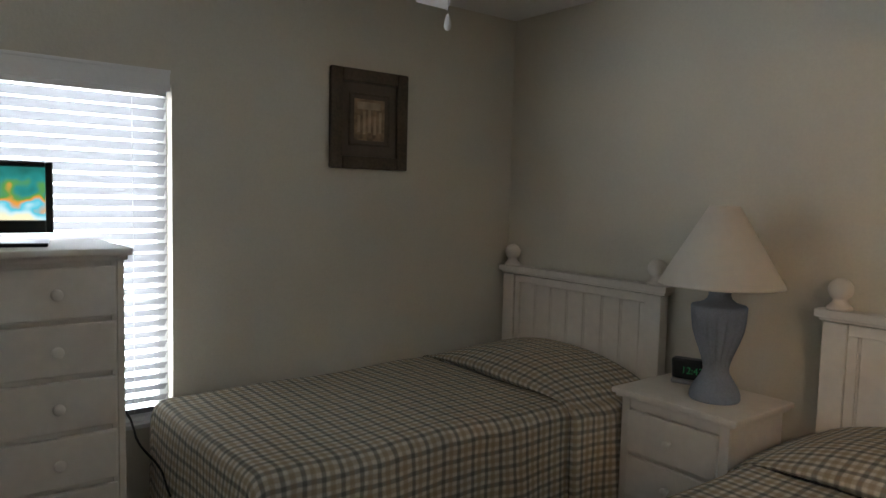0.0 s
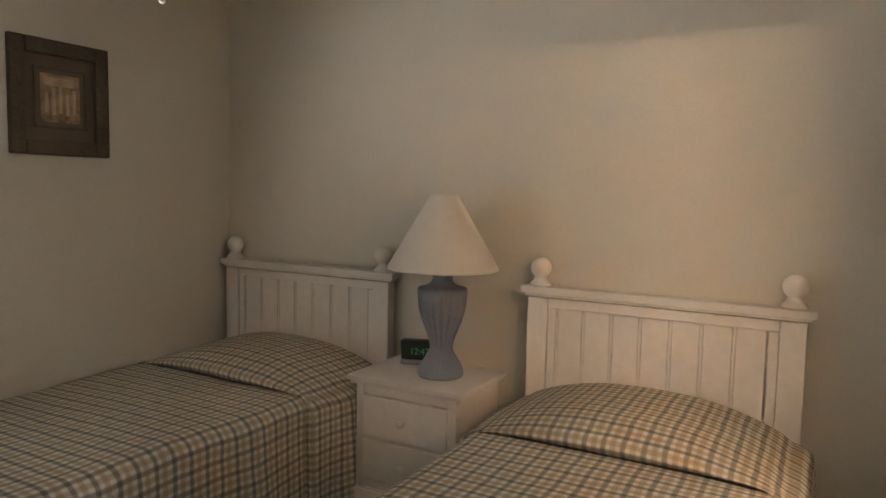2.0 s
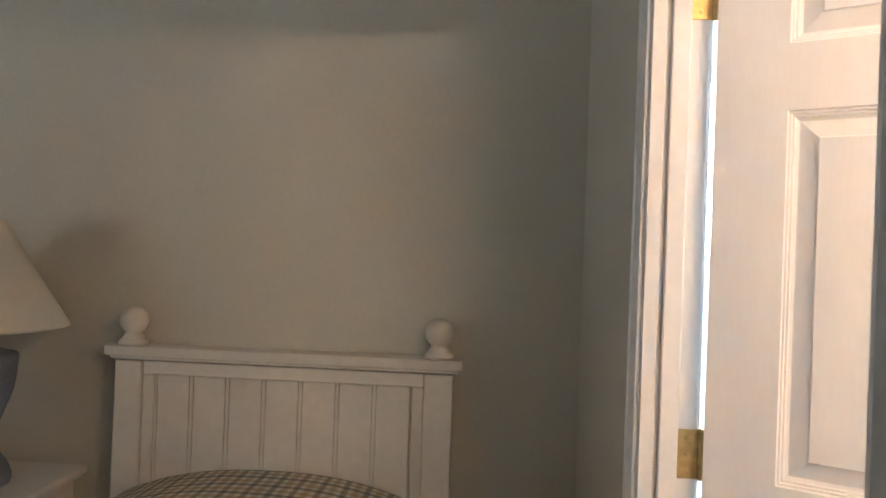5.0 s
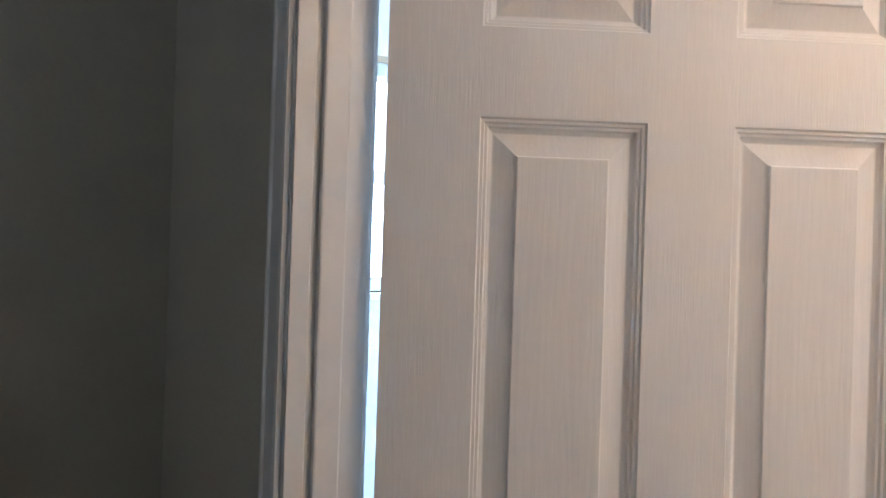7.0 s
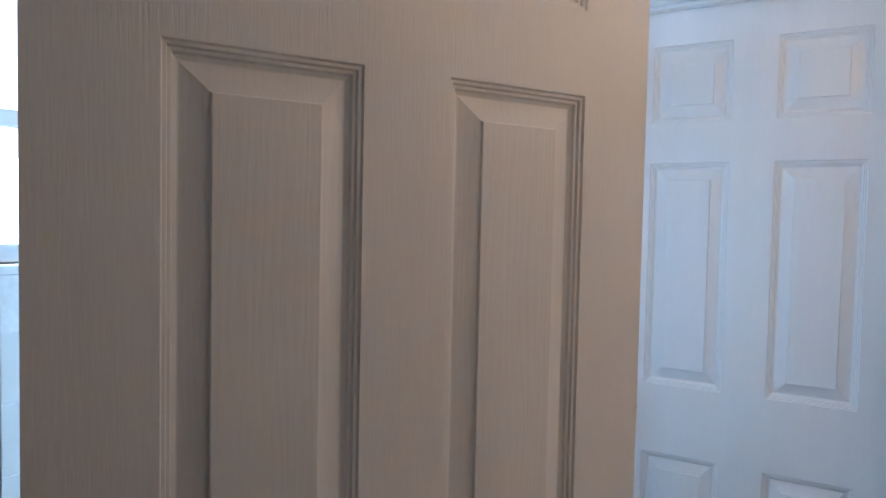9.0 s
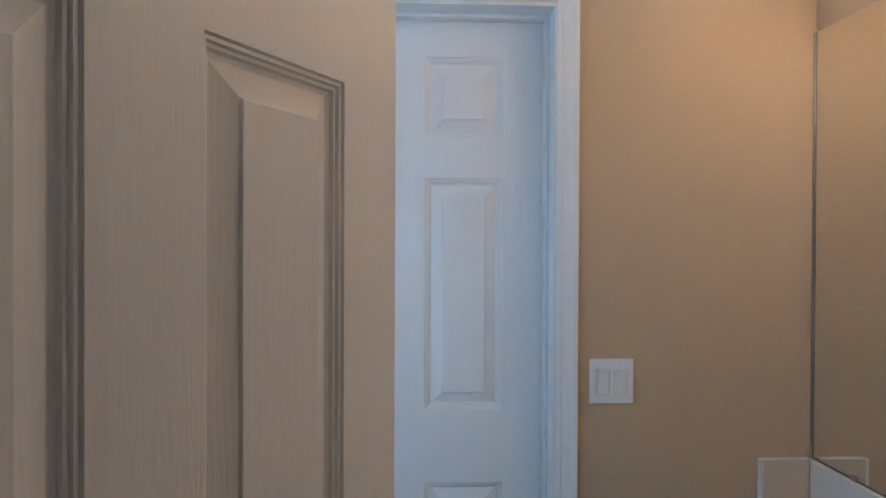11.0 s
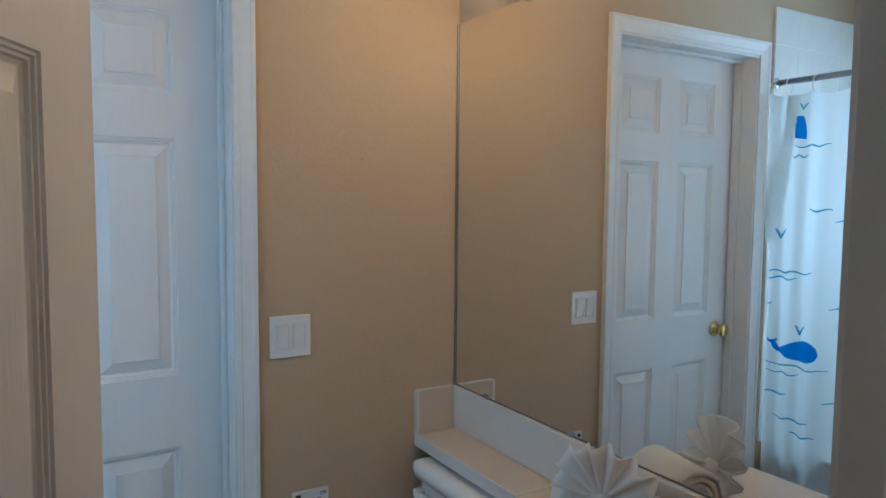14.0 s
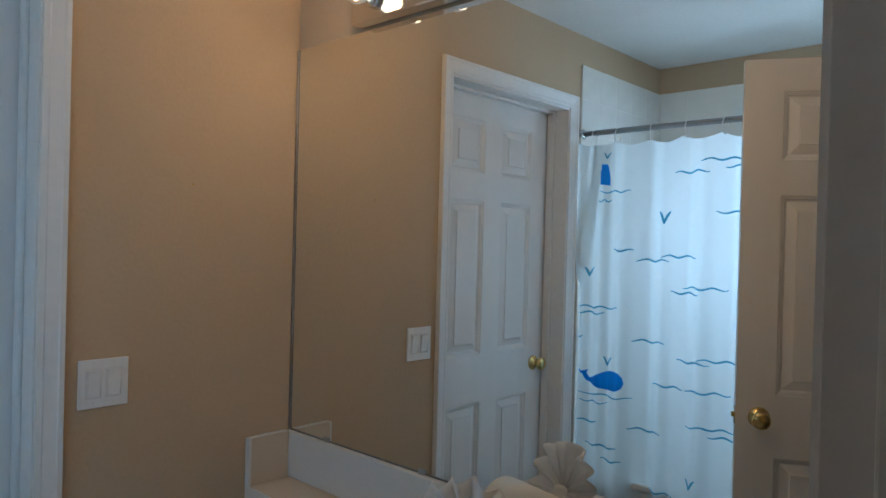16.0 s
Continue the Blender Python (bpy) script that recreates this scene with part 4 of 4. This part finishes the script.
# towels: a rolled towel with a pleated fan of cloth
def towel_set(m, label):
    root = thing("rolled_towel", m, label, "towel", "folded towels")
    bm = bmesh.new()
    n, turns = 120, 3.65
    a_, b_ = [], []
    for i in range(n + 1):
        t = i / n
        ang = turns * 2 * math.pi * t
        r = 0.012 + 0.056 * t + 0.0015 * math.sin(ang * 3)
        for lst, x in ((a_, -0.045), (b_, 0.135)):
            lst.append(bm.verts.new((x + 0.006 * math.sin(ang + x * 20), 0.018 + r * math.cos(ang), 0.074 + r * math.sin(ang))))
    for i in range(n):
        bm.faces.new((a_[i], a_[i + 1], b_[i + 1], b_[i]))
    ob = part("roll", bm, M_CREAMT, root, "cream rolled terry towel", True)
    s = ob.modifiers.new("cloth", "SOLIDIFY")
    s.thickness = 0.010
    bm = bmesh.new()
    n = 72
    rows = []
    for k in range(7):
        rr = 0.012 + 0.098 * k / 6
        row = []
        for i in range(n + 1):
            ang = radians(-26 + 232 * i / n)
            fold = (0.003 + 0.015 * k / 6) * math.sin(2 * math.pi * i / 8 + 0.5 * math.sin(i * 0.21))
            rad = rr * (1 + 0.035 * (k / 6) * math.cos(2 * math.pi * i / 8) + 0.03 * math.sin(i * 0.37) * k / 6)
            row.append(bm.verts.new((rad * math.cos(ang), fold - 0.012 * k / 6, rad * math.sin(ang))))
        rows.append(row)
    for a, b in zip(rows, rows[1:]):
        for i in range(n):
            bm.faces.new((a[i], a[i + 1], b[i + 1], b[i]))
    ob = part("fan_fold", bm, M_TOWEL, root, "white pleated face cloth", True)
    ob.location = (-0.002, 0.086, 0.124)
    ob.rotation_euler = (radians(-14), 0, radians(12))
    s = ob.modifiers.new("cloth", "SOLIDIFY")
    s.thickness = 0.004
    bm = bmesh.new()
    lathe(bm, [(0.001, 0.001), (0.040, 0.002), (0.042, 0.03), (0.034, 0.08), (0.026, 0.115), (0.020, 0.135), (0.001, 0.137)], 64, at=(0.0, 0.088, 0.0), flute=9, depth=0.006, band=(0.005, 0.13))
    part("wrapped_base", bm, M_CREAMT, root, "cloth gathered below the fan", True)
    return root


towel_set(pose(0.862, -1.367, CTZ, 0, 0, 12), "cream rolled towel with white fan-folded cloth on the counter")

# ---------------------------------------------------------------- shower
tub = thing("bathtub", pose(0, 0, 0), "white bathtub along the window wall", "bathtub")
part("apron", boxes(((TW + 0.003, 0.135, 0), (XT - 0.003, 0.20, 0.40)), bevel=0.012), M_PORC, tub)
part("rim", boxes(((TW + 0.003, 0.122, 0.401), (XT - 0.003, 0.215, 0.43)), ((TW + 0.003, YS - 0.08, 0.401), (XT - 0.003, YS - 0.004, 0.43)), bevel=0.010), M_PORC, tub)
part("basin", boxes(((TW + 0.003, 0.21, 0.06), (XT - 0.003, YS - 0.01, 0.10)), ((TW + 0.003, YS - 0.07, 0.10), (XT - 0.003, YS - 0.01, 0.40))), M_PORC, tub)

ROD_Y, ROD_Z = 0.105, 1.952
rod = thing("shower_rod", pose(0, ROD_Y, ROD_Z), "brushed steel shower rod across the tub", "rod")
bm = bmesh.new()
lathe(bm, [(0.001, TW + 0.002), (0.0125, TW + 0.003), (0.0125, XT - 0.003), (0.001, XT - 0.002)], 20, axis="x")
part("tube", bm, M_STEEL, rod, "", True)
for x, s in ((TW + 0.001, 1), (XT - 0.001, -1)):
    bm = bmesh.new()
    lathe(bm, [(0.001, 0), (0.028, 0), (0.026, 0.008), (0.016, 0.016), (0.001, 0.017)], 20, axis="x")
    for v in bm.verts:
        v.co.x = x + s * v.co.x
    part("flange", bm, M_CHROME, rod, "", True)

CU0, CU1 = 0.60, XT - 0.018


def fold(x, z):
    """How far the hanging sheet stands off its line."""
    k = 0.55 + 0.45 * (1.93 - z) / 1.6
    edge = max(0.0, (x - 1.50) / 0.16)
    inner = 1.548 + 0.105 * max(0.0, (1.925 - z) / 0.62) ** 1.25      # crease of the turned edge by the wall
    step = min(1.0, max(0.0, (x - inner) / 0.012)) if z > 1.30 else 0.0
    return -0.045 * step + k * (0.024 * math.sin(15 * x + 0.6) + 0.014 * math.sin(37 * x + 1.1 + 0.6 * z) + 0.005 * math.sin(71 * x + 2.0 - 0.4 * z)) + 0.02 * edge * math.sin(60 * x)


cur = thing("shower_curtain", pose(0, ROD_Y, 0), "white vinyl shower curtain printed with blue whales and waves", "curtain")
bm = bmesh.new()
nx, nz = 150, 26
g = []
for j in range(nz + 1):
    z = 0.22 + (1.905 - 0.22) * j / nz
    row = []
    for i in range(nx + 1):
        x = CU0 + (CU1 - CU0) * i / nx
        sag = -0.02 * abs(math.sin(math.pi * (CU1 - x) / 0.155)) * (j / nz) ** 6
        row.append(bm.verts.new((x, fold(x, z), z + sag)))
    g.append(row)
for a, b in zip(g, g[1:]):
    for i in range(nx):
        bm.faces.new((a[i], a[i + 1], b[i + 1], b[i]))
part("sheet", bm, M_CURTAIN, cur, "", True)


def ribbon(points, width):
    """A printed stroke that lies on the sheet."""
    bm = bmesh.new()
    prev = None
    for i, (x, z) in enumerate(points):
        q = points[min(i + 1, len(points) - 1)]
        p = points[max(i - 1, 0)]
        d = Vector((q[0] - p[0], q[1] - p[1]))
        d = d.normalized() if d.length else Vector((1, 0))
        wd = width * (0.45 + 0.55 * math.sin(math.pi * (i + 0.5) / len(points)))
        pair = []
        for s in (-1, 1):
            xx, zz = x - d.y * wd * s / 2, z + d.x * wd * s / 2
            pair.append(bm.verts.new((xx, fold(xx, zz) - 0.003, zz)))
        if prev:
            bm.faces.new((prev[0], prev[1], pair[1], pair[0]))
        prev = pair
    return bm


def wave(cx, cz, length, waves=2.0):
    n = 22
    return [(cx - length / 2 + length * i / n, cz + 0.005 * math.sin(2 * math.pi * waves * i / n + cx * 9)) for i in range(n + 1)]


def patch(fn, nu=18, nv=6):
    """A filled printed shape: fn(u) gives centre x, lower z and upper z."""
    bm = bmesh.new()
    rows = []
    for i in range(nu + 1):
        x, lo, hi = fn(i / nu)
        rows.append([bm.verts.new((x, fold(x, lo + (hi - lo) * j / nv) - 0.0035, lo + (hi - lo) * j / nv)) for j in range(nv + 1)])
    for a, b in zip(rows, rows[1:]):
        for j in range(nv):
            bm.faces.new((a[j], a[j + 1], b[j + 1], b[j]))
    return bm


def spout(cx, cz, s=1.0):
    for dx in (-1, 0.75):
        part("print", ribbon([(cx + dx * 0.019 * s * t * (0.6 + 0.4 * t), cz + s * (0.040 * t - 0.006 * t * t)) for t in [i / 6 for i in range(7)]], 0.008 * s), M_TEAL, cur)


def whale(cx, cz, s=1.0):
    def body(u):
        h = math.sqrt(max(0.0, 1 - ((u - 0.26) / 0.26) ** 2)) if u < 0.26 else 1.0
        v = max(0.0, (u - 0.26) / 0.74)
        return cx + s * (-0.082 + 0.164 * u), cz - s * 0.032 * h * (1 - v ** 3), cz + s * (0.040 * h * math.cos(math.pi / 2 * v) ** 1.5 - 0.004 * v) + s * 0.004

    part("print", patch(body, 26), M_BLUE, cur, "blue printed whale body")
    part("print", ribbon([(cx + s * (0.062 + 0.026 * t), cz + s * (-0.006 + 0.036 * t * t)) for t in [i / 6 for i in range(7)]], 0.018 * s), M_BLUE, cur)
    part("print", ribbon([(cx + s * (0.074 + 0.030 * t), cz + s * (0.034 - 0.012 * math.sin(3.1 * t))) for t in [i / 6 for i in range(7)]], 0.010 * s), M_BLUE, cur)
    spout(cx - 0.01 * s, cz + 0.06 * s, s)
    part("print", ribbon(wave(cx, cz - 0.055 * s, 0.22 * s), 0.007), M_TEAL, cur)
    part("print", ribbon(wave(cx + 0.05, cz - 0.085 * s, 0.12 * s), 0.006), M_TEAL, cur)


whale(1.523, 0.852, 1.15)
part("print", patch(lambda u: (1.520 + 0.040 * u, 1.712 + 0.006 * u, 1.806 - 0.5 * max(0.0, 0.35 - u) ** 2), 12), M_BLUE, cur, "blue printed whale half hidden in the fold")
spout(1.535, 1.83, 0.8)
part("print", ribbon(wave(1.49, 1.685, 0.14), 0.007), M_TEAL, cur)
part("print", ribbon(wave(1.54, 1.645, 0.06), 0.006), M_TEAL, cur)
whale(0.80, 1.25, 0.9)
spout(1.27, 1.545, 1.5)
spout(1.612, 1.31, 1.2)
spout(1.12, 0.48, 1.2)
for cx, cz, ln in ((1.02, 1.80, 0.18), (1.15, 1.755, 0.15), (0.96, 1.77, 0.12), (1.45, 1.43, 0.09), (1.20, 1.41, 0.16), (1.32, 1.39, 0.15), (1.575, 1.175, 0.22), (1.60, 1.148, 0.14), (1.09, 1.285, 0.18), (1.17, 1.262, 0.13), (0.98, 1.59, 0.14),
                   (1.33, 1.045, 0.15), (1.655, 1.04, 0.05), (1.13, 0.985, 0.14), (1.02, 1.0, 0.17), (1.24, 0.87, 0.14), (1.07, 0.872, 0.18), (1.05, 0.73, 0.2), (1.34, 0.665, 0.15), (1.00, 0.70, 0.12), (1.60, 0.665, 0.1), (1.53, 0.565, 0.16), (1.48, 0.51, 0.1), (1.30, 0.42, 0.18), (1.08, 0.36, 0.2), (0.85, 0.95, 0.2), (0.8, 0.6, 0.2), (0.75, 1.6, 0.2)):
    part("print", ribbon(wave(cx, cz, ln, max(1.0, ln / 0.08)), 0.008), M_TEAL, cur)

for i in range(8):
    x = CU1 - 0.012 - 0.155 * i if i else CU1 - 0.05
    if x < CU0:
        break
    bm = bmesh.new()
    n, k = 24, 8
    rings = []
    for a in range(n):
        t = 2 * math.pi * a / n
        c = Vector((0.0, 0.022 * math.cos(t), 0.034 * math.sin(t)))
        o = Vector((0, math.cos(t), math.sin(t)))
        rings.append([bm.verts.new(c + 0.0022 * (o * math.cos(2 * math.pi * b / k) + Vector((1, 0, 0)) * math.sin(2 * math.pi * b / k))) for b in range(k)])
    for a in range(n):
        for b in range(k):
            bm.faces.new((rings[a][b], rings[(a + 1) % n][b], rings[(a + 1) % n][(b + 1) % k], rings[a][(b + 1) % k]))
    ob = tagged(link("curtain_ring", bm, M_VINYLW, True), "white plastic shower curtain ring on the rod", "curtain ring", "curtain rings")
    ob.matrix_world = pose(x, ROD_Y, ROD_Z - 0.021, 0, 0, 12 * math.sin(i * 2.1))

# tiled surround, tiles of about 15 cm
TS = 0.1525


def tile_field(parent, along, origin, count_u, z0, z1, skip=None):
    bm = bmesh.new()
    box(bm, (0.0008, 0, 0.0008), (TS - 0.0008, 0.0065, TS - 0.0008))
    soften(bm, 0.002, 1)
    me = bpy.data.meshes.new("tile")
    bm.to_mesh(me)
    bm.free()
    me.materials.append(M_TILE)
    rows = int(round((z1 - z0) / TS))
    for r in range(rows):
        for c in range(count_u):
            if skip and skip(c * TS, z0 + r * TS):
                continue
            ob = new("tile", me)
            ob.parent = parent
            ob.matrix_basis = origin @ Matrix.Translation((c * TS, 0, z0 + r * TS))


sur_e = structure("tile_surround_east", boxes(((XT - 0.0103, 0.086, 0.431), (XT - 0.0005, YS - 0.0005, 2.262))), M_GROUT, "white glazed tile surround on the door wall side", "tile wall")
tile_field(sur_e, 1, Matrix.Translation((XT - 0.0045, 0.0875, 0)) @ Matrix.Rotation(radians(90), 4, "Z"), 5, 0.432, 2.262)
sur_n = structure("tile_surround_north", wall_with_hole((TW + 0.012, YS - 0.0118, 0.431), (XT - 0.012, YS - 0.0005, 2.262), 1, [(BX0, BX1, BZ0, BZ1)]), M_GROUT, "white glazed tile surround round the window", "tile wall")
tile_field(sur_n, 0, Matrix.Translation((XT - 0.013 - 10 * TS, YS - 0.0125, 0)), 10, 0.432, 2.262, lambda u, z: BX0 - TS + 0.01 < XT - 0.013 - 10 * TS + u < BX1 - 0.01 and BZ0 - TS + 0.01 < z < BZ1 - 0.01)
sur_w = structure("tile_surround_west", boxes(((TW + 0.0005, 0.086, 0.431), (TW + 0.0103, YS - 0.0005, 2.262))), M_GROUT, "white glazed tile surround on the bedroom side", "tile wall")
tile_field(sur_w, 1, Matrix.Translation((TW + 0.0045, 0.0875 + 5 * TS, 0)) @ Matrix.Rotation(radians(-90), 4, "Z"), 5, 0.432, 2.262)
